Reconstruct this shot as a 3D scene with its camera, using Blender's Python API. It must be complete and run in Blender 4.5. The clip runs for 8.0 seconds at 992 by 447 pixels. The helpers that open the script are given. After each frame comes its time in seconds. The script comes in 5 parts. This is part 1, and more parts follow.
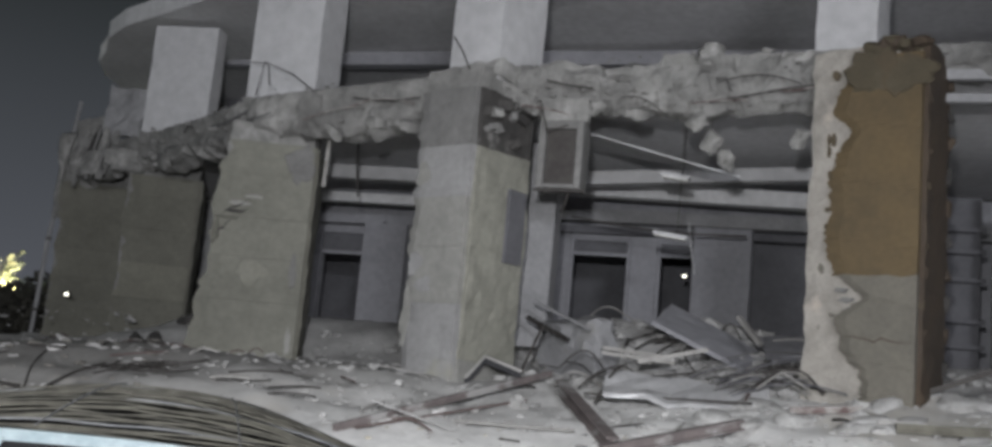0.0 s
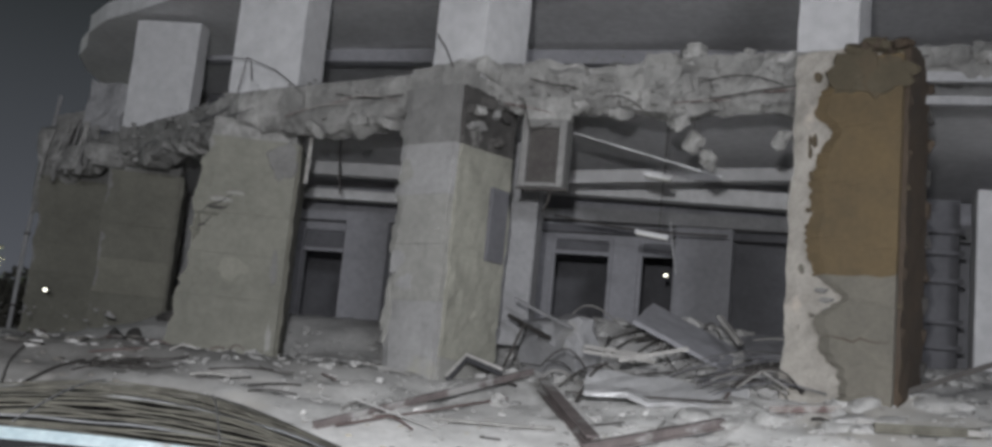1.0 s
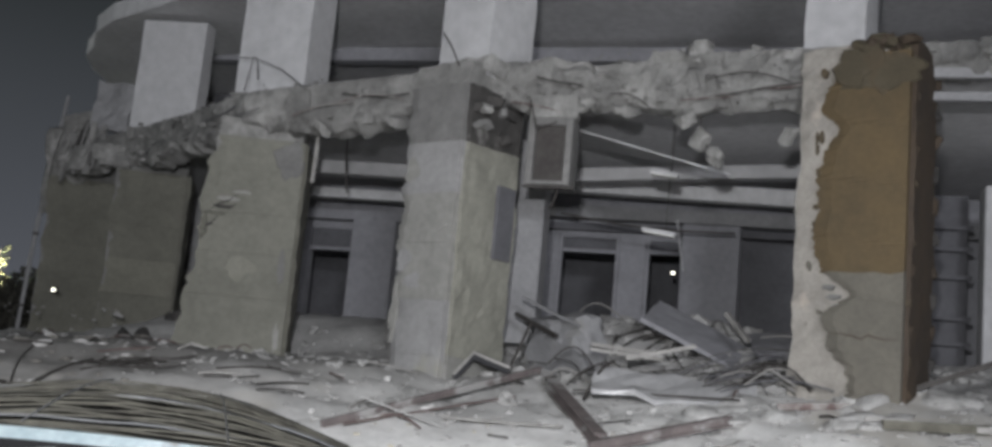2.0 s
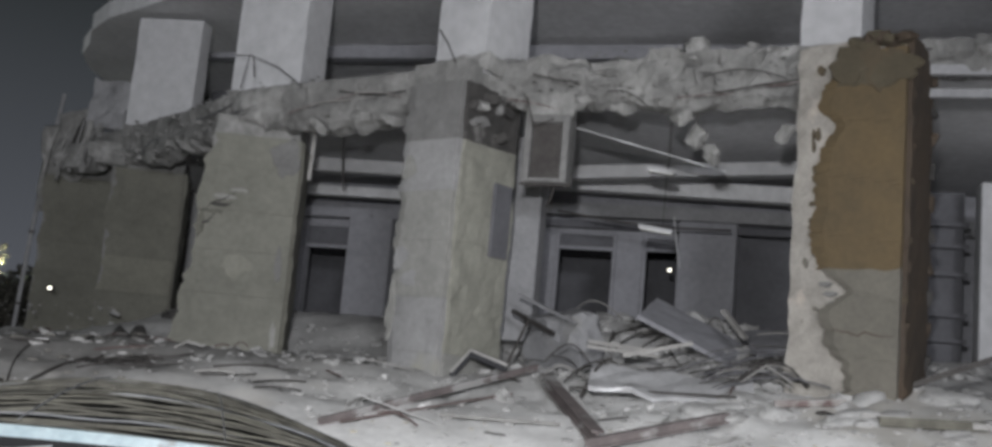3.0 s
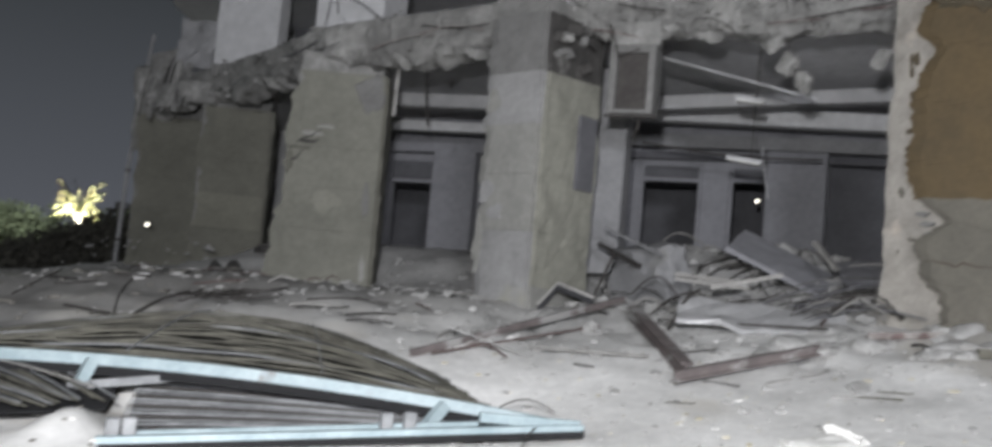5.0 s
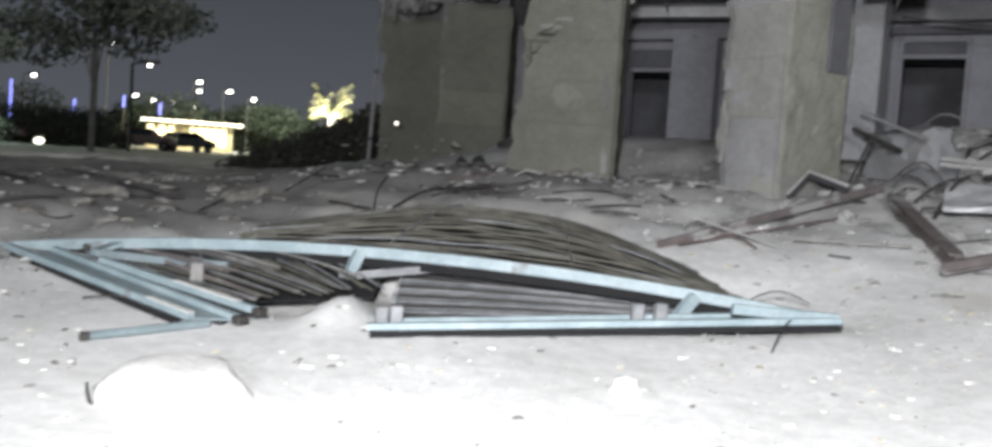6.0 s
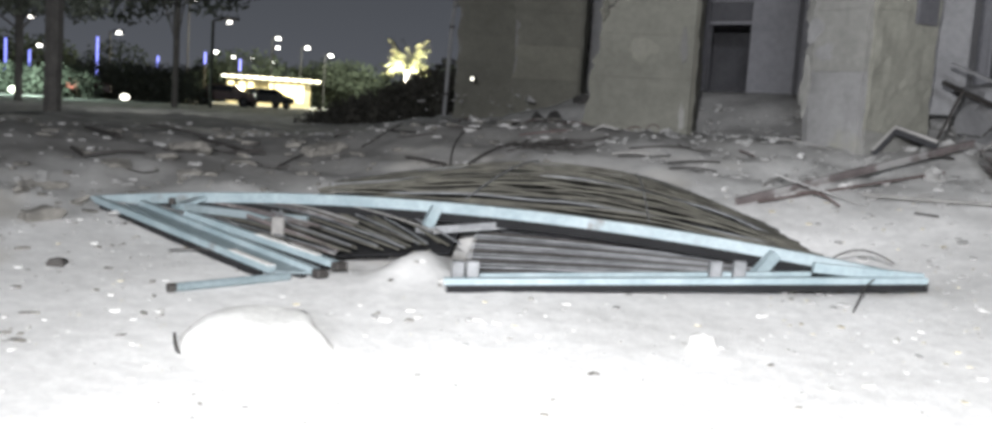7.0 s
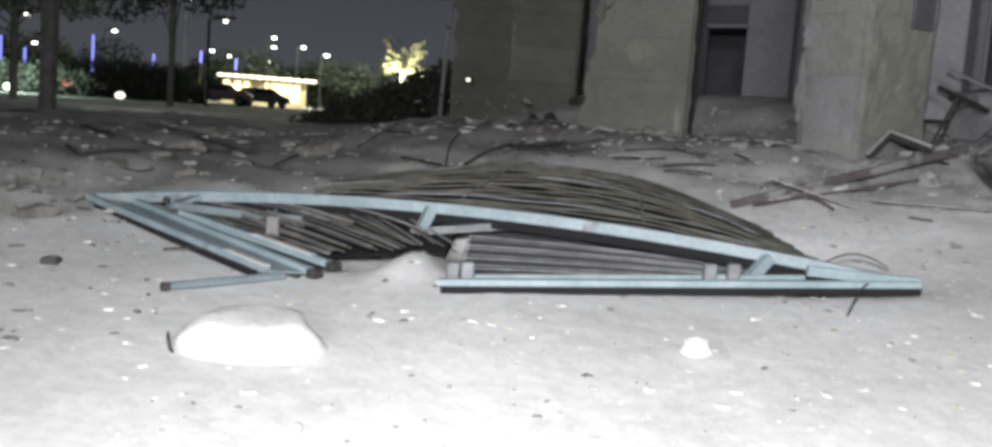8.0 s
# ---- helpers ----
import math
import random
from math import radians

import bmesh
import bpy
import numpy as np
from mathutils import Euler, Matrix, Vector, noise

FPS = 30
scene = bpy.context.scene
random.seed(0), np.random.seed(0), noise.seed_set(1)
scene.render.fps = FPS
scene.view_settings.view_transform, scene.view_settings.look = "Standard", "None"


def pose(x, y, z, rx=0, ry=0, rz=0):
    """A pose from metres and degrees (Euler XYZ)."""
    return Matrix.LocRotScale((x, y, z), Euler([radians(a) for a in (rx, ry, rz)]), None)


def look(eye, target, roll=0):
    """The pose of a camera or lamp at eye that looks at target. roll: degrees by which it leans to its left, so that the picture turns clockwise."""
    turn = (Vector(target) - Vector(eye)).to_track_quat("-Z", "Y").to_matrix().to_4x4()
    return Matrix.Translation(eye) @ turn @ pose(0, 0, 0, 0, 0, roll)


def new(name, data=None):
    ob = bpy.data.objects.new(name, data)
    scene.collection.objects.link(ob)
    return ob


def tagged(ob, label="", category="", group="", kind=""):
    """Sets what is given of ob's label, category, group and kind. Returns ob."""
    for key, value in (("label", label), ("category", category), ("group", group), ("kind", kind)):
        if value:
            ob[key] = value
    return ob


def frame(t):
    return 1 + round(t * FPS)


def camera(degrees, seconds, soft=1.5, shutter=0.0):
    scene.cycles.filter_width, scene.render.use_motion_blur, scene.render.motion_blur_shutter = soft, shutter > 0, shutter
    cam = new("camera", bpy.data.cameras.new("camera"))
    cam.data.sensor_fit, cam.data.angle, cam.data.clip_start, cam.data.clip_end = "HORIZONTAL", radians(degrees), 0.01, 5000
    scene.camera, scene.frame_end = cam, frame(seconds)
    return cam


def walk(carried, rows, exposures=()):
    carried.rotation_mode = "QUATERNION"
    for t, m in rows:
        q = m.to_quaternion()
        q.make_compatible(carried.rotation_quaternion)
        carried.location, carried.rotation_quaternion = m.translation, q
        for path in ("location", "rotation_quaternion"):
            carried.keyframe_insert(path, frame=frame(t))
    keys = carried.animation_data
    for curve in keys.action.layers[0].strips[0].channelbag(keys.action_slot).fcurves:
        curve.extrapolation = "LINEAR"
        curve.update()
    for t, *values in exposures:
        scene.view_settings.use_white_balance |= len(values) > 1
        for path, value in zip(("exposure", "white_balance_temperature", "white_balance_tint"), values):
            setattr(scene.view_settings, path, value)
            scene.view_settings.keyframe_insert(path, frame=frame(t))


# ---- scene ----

# ---------------------------------------------------------------- camera
EYE = (0.0, 0.0, 1.5)
STEP = -0.16  # the carrier leans to the left while turning
cam = camera(52.2, 8.0, soft=3.3, shutter=0.4)
ROWS = [  # seconds, turn to the left, tilt up, lean, share of the step
    (0.0, 1.07, 8.34, 5.25, 0), (0.5, -0.41, 8.32, 5.38, 0), (1.0, 0.05, 8.33, 5.5, 0), (1.5, 0.45, 8.26, 5.33, 0),
    (3.0, 0.23, 8.07, 5.2, 0), (3.5, 0.0, 7.98, 5.2, 0), (4.0, -0.22, 7.9, 5.16, 0.01), (4.2, -0.27, 7.92, 5.13, 0.02),
    (5.3, 8.25, 1.69, 4.75, 0.6), (5.5, 11.15, 0.39, 4.5, 0.75), (6.0, 17.23, -3.25, 3.85, 0.92), (6.5, 20.27, -5.28, 3.85, 0.98),
    (7.0, 21.28, -6.03, 3.8, 1), (7.5, 21.5, -6.06, 3.95, 1), (8.0, 21.0, -5.94, 4.25, 1)]
EXPOSURES = [(0.0, -0.14), (4.2, -0.14), (5.5, -0.05), (6.0, -0.05), (6.5, 0.02), (7.0, -0.03), (7.5, -0.3), (8.0, -0.48)]
walk(cam, [(t, pose(EYE[0] + STEP * k, *EYE[1:], 90 + p, 0, y) @ pose(0, 0, 0, 0, 0, l)) for t, y, p, l, k in ROWS], EXPOSURES)

# ---------------------------------------------------------------- light
world = bpy.data.worlds.new("night_sky")
scene.world = world
world.use_nodes = True
wn = world.node_tree
wn.nodes.clear()
w_out = wn.nodes.new("ShaderNodeOutputWorld")
w_bg = wn.nodes.new("ShaderNodeBackground")
w_co = wn.nodes.new("ShaderNodeTexCoord")
w_sep = wn.nodes.new("ShaderNodeSeparateXYZ")
w_ramp = wn.nodes.new("ShaderNodeValToRGB")
w_ramp.color_ramp.elements[0].position, w_ramp.color_ramp.elements[0].color = 0.0, (0.1, 0.107, 0.125, 1)
w_ramp.color_ramp.elements[1].position, w_ramp.color_ramp.elements[1].color = 0.34, (0.021, 0.025, 0.026, 1)
wn.links.new(w_co.outputs["Generated"], w_sep.inputs[0])
wn.links.new(w_sep.outputs["Z"], w_ramp.inputs[0])
wn.links.new(w_ramp.outputs[0], w_bg.inputs["Color"])
wn.links.new(w_bg.outputs[0], w_out.inputs[0])
w_bg.inputs["Strength"].default_value = 1.0

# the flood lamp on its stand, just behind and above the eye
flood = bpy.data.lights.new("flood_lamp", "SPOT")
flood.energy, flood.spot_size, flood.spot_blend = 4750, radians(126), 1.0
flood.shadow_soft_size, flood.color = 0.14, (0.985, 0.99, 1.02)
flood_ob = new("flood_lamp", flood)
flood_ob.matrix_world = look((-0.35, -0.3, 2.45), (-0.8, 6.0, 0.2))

# unseen soft fill behind the eye, added to lift the dark parts
lane = bpy.data.lights.new("fill_lamp", "AREA")
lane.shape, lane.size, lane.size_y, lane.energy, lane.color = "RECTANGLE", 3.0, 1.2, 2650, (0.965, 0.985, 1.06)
fill_ob = new("fill_lamp", lane)
fill_ob.matrix_world = look((3.0, -16.0, 4.6), (0.5, 14.0, 3.2))


# ---------------------------------------------------------------- materials
def mat(name, col, col2=None, rough=0.9, metal=0.0, scale=2.0, fine=30.0, bump=0.3, dist=0.01, stain=None,
        stain_at=0.55, island=0.0, emit=None, strength=1.0, soil_falloff=None):
    m = bpy.data.materials.new(name)
    m.use_nodes = True
    n, l = m.node_tree.nodes, m.node_tree.links
    b = n["Principled BSDF"]
    b.inputs["Roughness"].default_value, b.inputs["Metallic"].default_value = rough, metal
    co = n.new("ShaderNodeTexCoord")

    def tex(sc, det=6.0, ro=0.6):
        t = n.new("ShaderNodeTexNoise")
        t.inputs["Scale"].default_value, t.inputs["Detail"].default_value, t.inputs["Roughness"].default_value = sc, det, ro
        l.new(co.outputs["Object"], t.inputs["Vector"])
        return t.outputs["Fac"]

    def ramp(f, a, z, p0=0.35, p1=0.65):
        r = n.new("ShaderNodeValToRGB")
        e = r.color_ramp.elements
        e[0].position, e[1].position, e[0].color, e[1].color = p0, p1, (*a, 1), (*z, 1)
        l.new(f, r.inputs[0])
        return r.outputs[0]

    def mix(f, a, z, how="MIX"):
        x = n.new("ShaderNodeMix")
        x.data_type, x.blend_type = "RGBA", how
        if isinstance(f, float):
            x.inputs[0].default_value = f
        else:
            l.new(f, x.inputs[0])
        l.new(a, x.inputs[6]), l.new(z, x.inputs[7])
        return x.outputs[2]

    col2 = col2 or tuple(c * 0.7 for c in col)
    c = ramp(tex(scale), col2, col)
    c = mix(0.55, c, ramp(tex(fine, 8), (0.8,) * 3, (1.12,) * 3), "MULTIPLY")
    if soil_falloff:
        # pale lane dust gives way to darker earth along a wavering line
        # the weaker light out there is put into the earth colour too
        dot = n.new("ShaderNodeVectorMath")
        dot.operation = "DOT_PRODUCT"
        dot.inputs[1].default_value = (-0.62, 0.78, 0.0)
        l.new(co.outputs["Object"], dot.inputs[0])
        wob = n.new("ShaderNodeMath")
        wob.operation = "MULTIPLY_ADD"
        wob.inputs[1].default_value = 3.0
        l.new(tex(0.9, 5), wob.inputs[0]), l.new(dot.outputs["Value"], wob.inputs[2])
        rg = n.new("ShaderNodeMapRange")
        rg.inputs["From Min"].default_value, rg.inputs["From Max"].default_value = soil_falloff[0], soil_falloff[1]
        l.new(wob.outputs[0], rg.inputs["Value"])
        c = mix(rg.outputs[0], c, ramp(tex(1.7, 8), soil_falloff[2], soil_falloff[3], 0.3, 0.7))
    if stain:
        f = ramp(tex(scale * 0.45, 4), (0, 0, 0), (1, 1, 1), stain_at, stain_at + 0.08)
        s = n.new("ShaderNodeRGB")
        s.outputs[0].default_value = (*stain, 1)
        c = mix(f, c, s.outputs[0])
    if island:
        g = n.new("ShaderNodeNewGeometry")
        o = n.new("ShaderNodeObjectInfo")
        a = n.new("ShaderNodeMath")
        a.operation = "ADD"
        l.new(g.outputs["Random Per Island"], a.inputs[0]), l.new(o.outputs["Random"], a.inputs[1])
        c = mix(0.9, c, ramp(a.outputs[0], (1 - island,) * 3, (1 + island * 0.6,) * 3, 0.2, 1.7), "MULTIPLY")
    l.new(c, b.inputs["Base Color"])
    if bump:
        bp = n.new("ShaderNodeBump")
        bp.inputs["Strength"].default_value, bp.inputs["Distance"].default_value = bump, dist
        l.new(tex(fine * 0.6, 9, 0.7), bp.inputs["Height"])
        l.new(bp.outputs[0], b.inputs["Normal"])
    if emit:
        b.inputs["Emission Color"].default_value = (*emit, 1)
        b.inputs["Emission Strength"].default_value = strength
    return m


M = {
    "dust": mat("dusty_ground", (0.74, 0.735, 0.72), (0.63, 0.625, 0.61), 0.97, 0, 0.7, 9, 0.4, 0.03, (0.545, 0.525, 0.485), 0.56, soil_falloff=(9.9, 12.5, (0.135, 0.13, 0.123), (0.3, 0.293, 0.28))),
    "floor_dust": mat("rubble_dust_floor", (0.52, 0.515, 0.503), (0.38, 0.375, 0.366), 0.96, 0, 1.6, 14, 0.6, 0.03, (0.24, 0.236, 0.228), 0.58),
    "soot": mat("sooty_grey_render", (0.195, 0.193, 0.187), (0.14, 0.138, 0.133), 0.92, 0, 1.6, 14, 0.4, 0.012, (0.09, 0.088, 0.084), 0.6),
    # paints the shade of a column hollow; cracks and dark rubble share it
    "dark_hollow_rubble": mat("hollow_shade_and_dark_rubble", (0.07, 0.066, 0.062), (0.04, 0.038, 0.036), 0.95, 0, 4, 18, 0.9, 0.03, (0.16, 0.155, 0.148), 0.62),
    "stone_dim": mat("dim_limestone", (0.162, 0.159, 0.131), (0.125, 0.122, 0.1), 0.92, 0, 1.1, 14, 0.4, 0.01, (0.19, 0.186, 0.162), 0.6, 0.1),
    "stone_patch": mat("filler_patch", (0.225, 0.222, 0.19), (0.18, 0.178, 0.148), 0.92, 0, 3, 14, 0.3, 0.01),
    "stone_buff": mat("buff_grey_limestone", (0.268, 0.265, 0.247), (0.207, 0.205, 0.191), 0.92, 0, 1.3, 12, 0.3, 0.01, (0.33, 0.327, 0.315), 0.6, 0.1),
    "moss": mat("damp_grey_green_stain", (0.088, 0.073, 0.047), (0.064, 0.054, 0.036), 0.95, 0, 3, 18, 0.6, 0.015, (0.096, 0.082, 0.056), 0.6),
    "chip": mat("concrete_chips", (0.34, 0.337, 0.328), (0.215, 0.212, 0.205), 0.95, 0, 5, 24, 0.7, 0.014, island=0.6),
    "broken": mat("broken_concrete", (0.275, 0.272, 0.26), (0.15, 0.148, 0.142), 0.95, 0, 2.2, 16, 1.0, 0.03, (0.35, 0.345, 0.332), 0.58),
    "grey": mat("painted_interior_grey", (0.285, 0.285, 0.303), (0.235, 0.235, 0.25), 0.85, 0, 0.8, 9, 0.15, 0.01, (0.15, 0.15, 0.16), 0.63),
    "ceil": mat("sooty_ceiling", (0.66, 0.66, 0.665), (0.54, 0.54, 0.545), 0.9, 0, 0.5, 7, 0.2, 0.01, (0.4, 0.4, 0.4), 0.66),
    "white": mat("white_paint", (0.5, 0.5, 0.505), (0.45, 0.45, 0.455), 0.75, 0, 0.7, 5, 0.06, 0.006, (0.36, 0.36, 0.36), 0.66),
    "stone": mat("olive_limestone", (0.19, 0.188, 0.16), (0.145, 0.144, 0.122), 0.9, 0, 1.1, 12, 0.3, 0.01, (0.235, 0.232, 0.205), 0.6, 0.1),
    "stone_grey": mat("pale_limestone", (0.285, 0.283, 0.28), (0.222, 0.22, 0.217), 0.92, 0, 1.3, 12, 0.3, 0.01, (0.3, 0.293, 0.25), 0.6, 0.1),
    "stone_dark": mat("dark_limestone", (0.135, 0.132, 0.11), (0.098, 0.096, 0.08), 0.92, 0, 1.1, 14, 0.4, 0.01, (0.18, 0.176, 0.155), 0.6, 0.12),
    "mortar": mat("bare_mortar", (0.365, 0.344, 0.31), (0.255, 0.24, 0.215), 0.96, 0, 3.4, 26, 1.0, 0.025, (0.46, 0.4, 0.345), 0.6),
    "ochre": mat("ochre_plaster", (0.124, 0.089, 0.045), (0.088, 0.066, 0.037), 0.9, 0, 1.2, 14, 0.35, 0.01, (0.09, 0.076, 0.046), 0.56),
    "ochre_dim": mat("worn_ochre_plaster", (0.09, 0.07, 0.043), (0.07, 0.056, 0.037), 0.9, 0, 2, 14, 0.4, 0.01),
    "ochre_low": mat("weathered_stone_base", (0.146, 0.136, 0.113), (0.113, 0.106, 0.089), 0.9, 0, 1.6, 16, 0.35, 0.01, island=0.1),
    # side shade put into the colour; crumbled edges and the joint share it
    "brown": mat("dark_brown_shade_and_wear", (0.07, 0.05, 0.033), (0.05, 0.038, 0.028), 0.85, 0, 2, 18, 0.3, 0.008),
    "dark": mat("black_hollow_shade", (0.034, 0.034, 0.037), (0.02, 0.02, 0.022), 0.9, 0, 2, 12, 0.2),
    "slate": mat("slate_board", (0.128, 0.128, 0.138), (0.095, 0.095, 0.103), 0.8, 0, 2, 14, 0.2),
    "blue": mat("pale_blue_steel", (0.31, 0.375, 0.395), (0.22, 0.285, 0.305), 0.5, 0.0, 4, 30, 0.25, 0.004, (0.15, 0.14, 0.13), 0.66),
    # shaded copy of the blue steel, its darkness put into the colour
    "blue_dim": mat("dusty_blue_steel_painted_shade", (0.205, 0.25, 0.265), (0.15, 0.19, 0.2), 0.6, 0.0, 4, 30, 0.25, 0.004, (0.15, 0.14, 0.13), 0.64),
    "slat": mat("weathered_slat", (0.118, 0.113, 0.092), (0.055, 0.052, 0.042), 0.85, 0.0, 5, 25, 0.3, 0.006, island=0.4),
    "slat_pale": mat("dusty_aluminium_slat", (0.2, 0.205, 0.21), (0.1, 0.104, 0.108), 0.6, 0.1, 6, 25, 0.3, 0.006, island=0.5),
    "rust": mat("rusty_red_steel", (0.15, 0.105, 0.098), (0.09, 0.066, 0.062), 0.85, 0.1, 4, 26, 0.5, 0.008, (0.3, 0.285, 0.27), 0.52),
    "iron": mat("dark_iron", (0.07, 0.065, 0.06), (0.045, 0.04, 0.038), 0.7, 0.4, 5, 30, 0.3),
    "timber": mat("dusty_timber", (0.31, 0.302, 0.288), (0.2, 0.193, 0.182), 0.85, 0, 4, 30, 0.5, 0.008, island=0.3),
    "rock": mat("white_limestone_rock", (0.72, 0.715, 0.69), (0.6, 0.595, 0.57), 0.92, 0, 4, 22, 0.7, 0.015, (0.54, 0.535, 0.51), 0.62),
    "leaf": mat("dark_leaves", (0.11, 0.12, 0.095), (0.08, 0.09, 0.07), 0.9, 0, 3, 20, 0, island=0.4),
    "bark": mat("bark", (0.15, 0.142, 0.13), (0.1, 0.095, 0.088), 0.95, 0, 5, 25, 0.8, 0.02),
    "paint_dark": mat("dark_car_paint", (0.14, 0.07, 0.06), (0.1, 0.05, 0.045), 0.35, 0, 2, 20, 0),
    "tyre": mat("black_rubber", (0.02, 0.02, 0.02), None, 0.9, 0, 5, 30, 0.2),
    "glass": mat("dark_glazing", (0.02, 0.022, 0.025), None, 0.12, 0, 5, 30, 0),
    "lamp": mat("lamp_glow", (0.8, 0.8, 0.8), None, 0.5, 0, 2, 10, 0, emit=(1.0, 0.97, 0.9), strength=9),
    "blue_lamp": mat("blue_neon", (0.1, 0.1, 0.5), None, 0.5, 0, 2, 10, 0, emit=(0.24, 0.28, 1.0), strength=2.4),
    "warm": mat("lit_window", (0.8, 0.7, 0.4), None, 0.5, 0, 2, 10, 0, emit=(1.0, 0.88, 0.5), strength=3.0),
    "lamp_soft": mat("soft_lamp_glow", (0.8, 0.8, 0.7), None, 0.5, 0, 2, 10, 0, emit=(1.0, 0.98, 0.85), strength=3.5),
    "tail": mat("red_glow", (0.6, 0.2, 0.15), None, 0.5, 0, 2, 10, 0, emit=(1.0, 0.35, 0.25), strength=1.2),
    "palm_leaf": mat("palm_fronds", (0.2, 0.2, 0.11), (0.12, 0.125, 0.06), 0.6, 0, 3, 20, 0),
    "rust_pale": mat("dusty_red_steel", (0.19, 0.162, 0.157), (0.125, 0.108, 0.105), 0.85, 0.1, 4, 26, 0.5, 0.008, (0.34, 0.333, 0.325), 0.52),
    "earth": mat("dark_earth_clod", (0.2, 0.19, 0.17), (0.11, 0.105, 0.095), 0.95, 0, 5, 24, 0.5, 0.01, island=0.5),
    "stone_mid": mat("buff_limestone", (0.247, 0.244, 0.208), (0.194, 0.192, 0.163), 0.92, 0, 1.3, 12, 0.3, 0.01, (0.31, 0.308, 0.29), 0.6, 0.1),
    "frame_grey": mat("dusty_grey_enamel", (0.28, 0.28, 0.285), (0.21, 0.21, 0.215), 0.7, 0, 2, 14, 0.2, 0.006, (0.18, 0.175, 0.165), 0.62),
    "pale_lump": mat("dust_covered_concrete", (0.6, 0.594, 0.58), (0.45, 0.445, 0.432), 0.97, 0, 3, 22, 1.0, 0.05, (0.34, 0.335, 0.325), 0.58, 0.35),
    "tan": mat("dry_straw_litter", (0.5, 0.46, 0.34), (0.38, 0.34, 0.24), 0.95, 0, 5, 24, 0.4, 0.01, island=0.4),
    "scrub": mat("dry_dark_scrub", (0.04, 0.038, 0.03), (0.025, 0.024, 0.02), 0.9, 0, 3, 20, 0, island=0.5),
    "far_leaf": mat("far_tree_leaves", (0.095, 0.11, 0.075), (0.08, 0.095, 0.063), 0.95, 0, 3, 20, 0, island=0.1),
    "polished": mat("dusty_polished_sheet", (0.47, 0.47, 0.475), (0.36, 0.36, 0.362), 0.3, 0, 3, 18, 0.3, 0.01, (0.5, 0.5, 0.5), 0.62),
    # black that paints shade under the canopy rails and between its slats
    "gap_shade": mat("black_gap_shade", (0.008, 0.008, 0.009), (0.005, 0.005, 0.006), 0.9, 0, 2, 12, 0.2),
    "cream": mat("cream_wall", (0.6, 0.56, 0.42), None, 0.8, 0, 1, 8, 0.1),
    "asphalt": mat("asphalt", (0.06, 0.06, 0.06), (0.045, 0.045, 0.045), 0.9, 0, 1, 20, 0.3),
}


# ---------------------------------------------------------------- mesh helpers
def thing(name, loc, rz=0.0, label="", category="", group="", kind=""):
    e = new(name)
    e.empty_display_size = 0.2
    e.matrix_world = pose(*loc, 0, 0, rz)
    return tagged(e, label, category, group, kind)


def part(name, bm, material, parent=None, label="", smooth=False, m=None):
    me = bpy.data.meshes.new(name)
    bmesh.ops.recalc_face_normals(bm, faces=bm.faces)
    bm.to_mesh(me)
    bm.free()
    me.materials.append(M[material] if isinstance(material, str) else material)
    if smooth:
        me.polygons.foreach_set("use_smooth", [True] * len(me.polygons))
    ob = new(name, me)
    if parent:
        ob.parent = parent
    if m is not None:
        ob.matrix_basis = m
    if label:
        ob["label"] = label
    return ob


def box(bm, c, s, rz=0.0, rx=0.0, ry=0.0, bevel=0.0):
    r = bmesh.ops.create_cube(bm, size=1.0, matrix=pose(*c, rx, ry, rz) @ Matrix.Diagonal((*s, 1)))
    if bevel:
        ed = {e for v in r["verts"] for e in v.link_edges}
        bmesh.ops.bevel(bm, geom=list(ed), offset=bevel, segments=1, affect="EDGES")
    return bm


def bx(c, s, rz=0.0, rx=0.0, ry=0.0, bevel=0.0):
    return box(bmesh.new(), c, s, rz, rx, ry, bevel)


def rough_box(c, s, amp=0.04, cell=0.2, freq=2.5, seed=0.0, rz=0.0, bm=None, rot=None, whole=False):
    """A block with broken, uneven faces."""
    bm = bm or bmesh.new()
    n = [max(1, min(60, round(d / cell))) for d in s]
    verts = {}
    turn = rot or pose(*c, 0, 0, rz)

    def vert(i, j, k):
        if (i, j, k) not in verts:
            p = Vector(((i / n[0] - 0.5) * s[0], (j / n[1] - 0.5) * s[1], (k / n[2] - 0.5) * s[2]))
            q = ((turn @ p) if whole else p) * freq + Vector((seed, seed * 1.7, -seed))
            d = noise.noise_vector(q) + 0.5 * noise.noise_vector(q * 2.7)
            verts[i, j, k] = bm.verts.new(turn @ (p + d * amp))
        return verts[i, j, k]

    for ax in range(3):
        a, b = (ax + 1) % 3, (ax + 2) % 3
        for side in (0, n[ax]):
            for i in range(n[a]):
                for j in range(n[b]):
                    q = []
                    for di, dj in ((0, 0), (1, 0), (1, 1), (0, 1)):
                        ijk = [0, 0, 0]
                        ijk[ax], ijk[a], ijk[b] = side, i + di, j + dj
                        q.append(vert(*ijk))
                    bm.faces.new(q)
    return bm


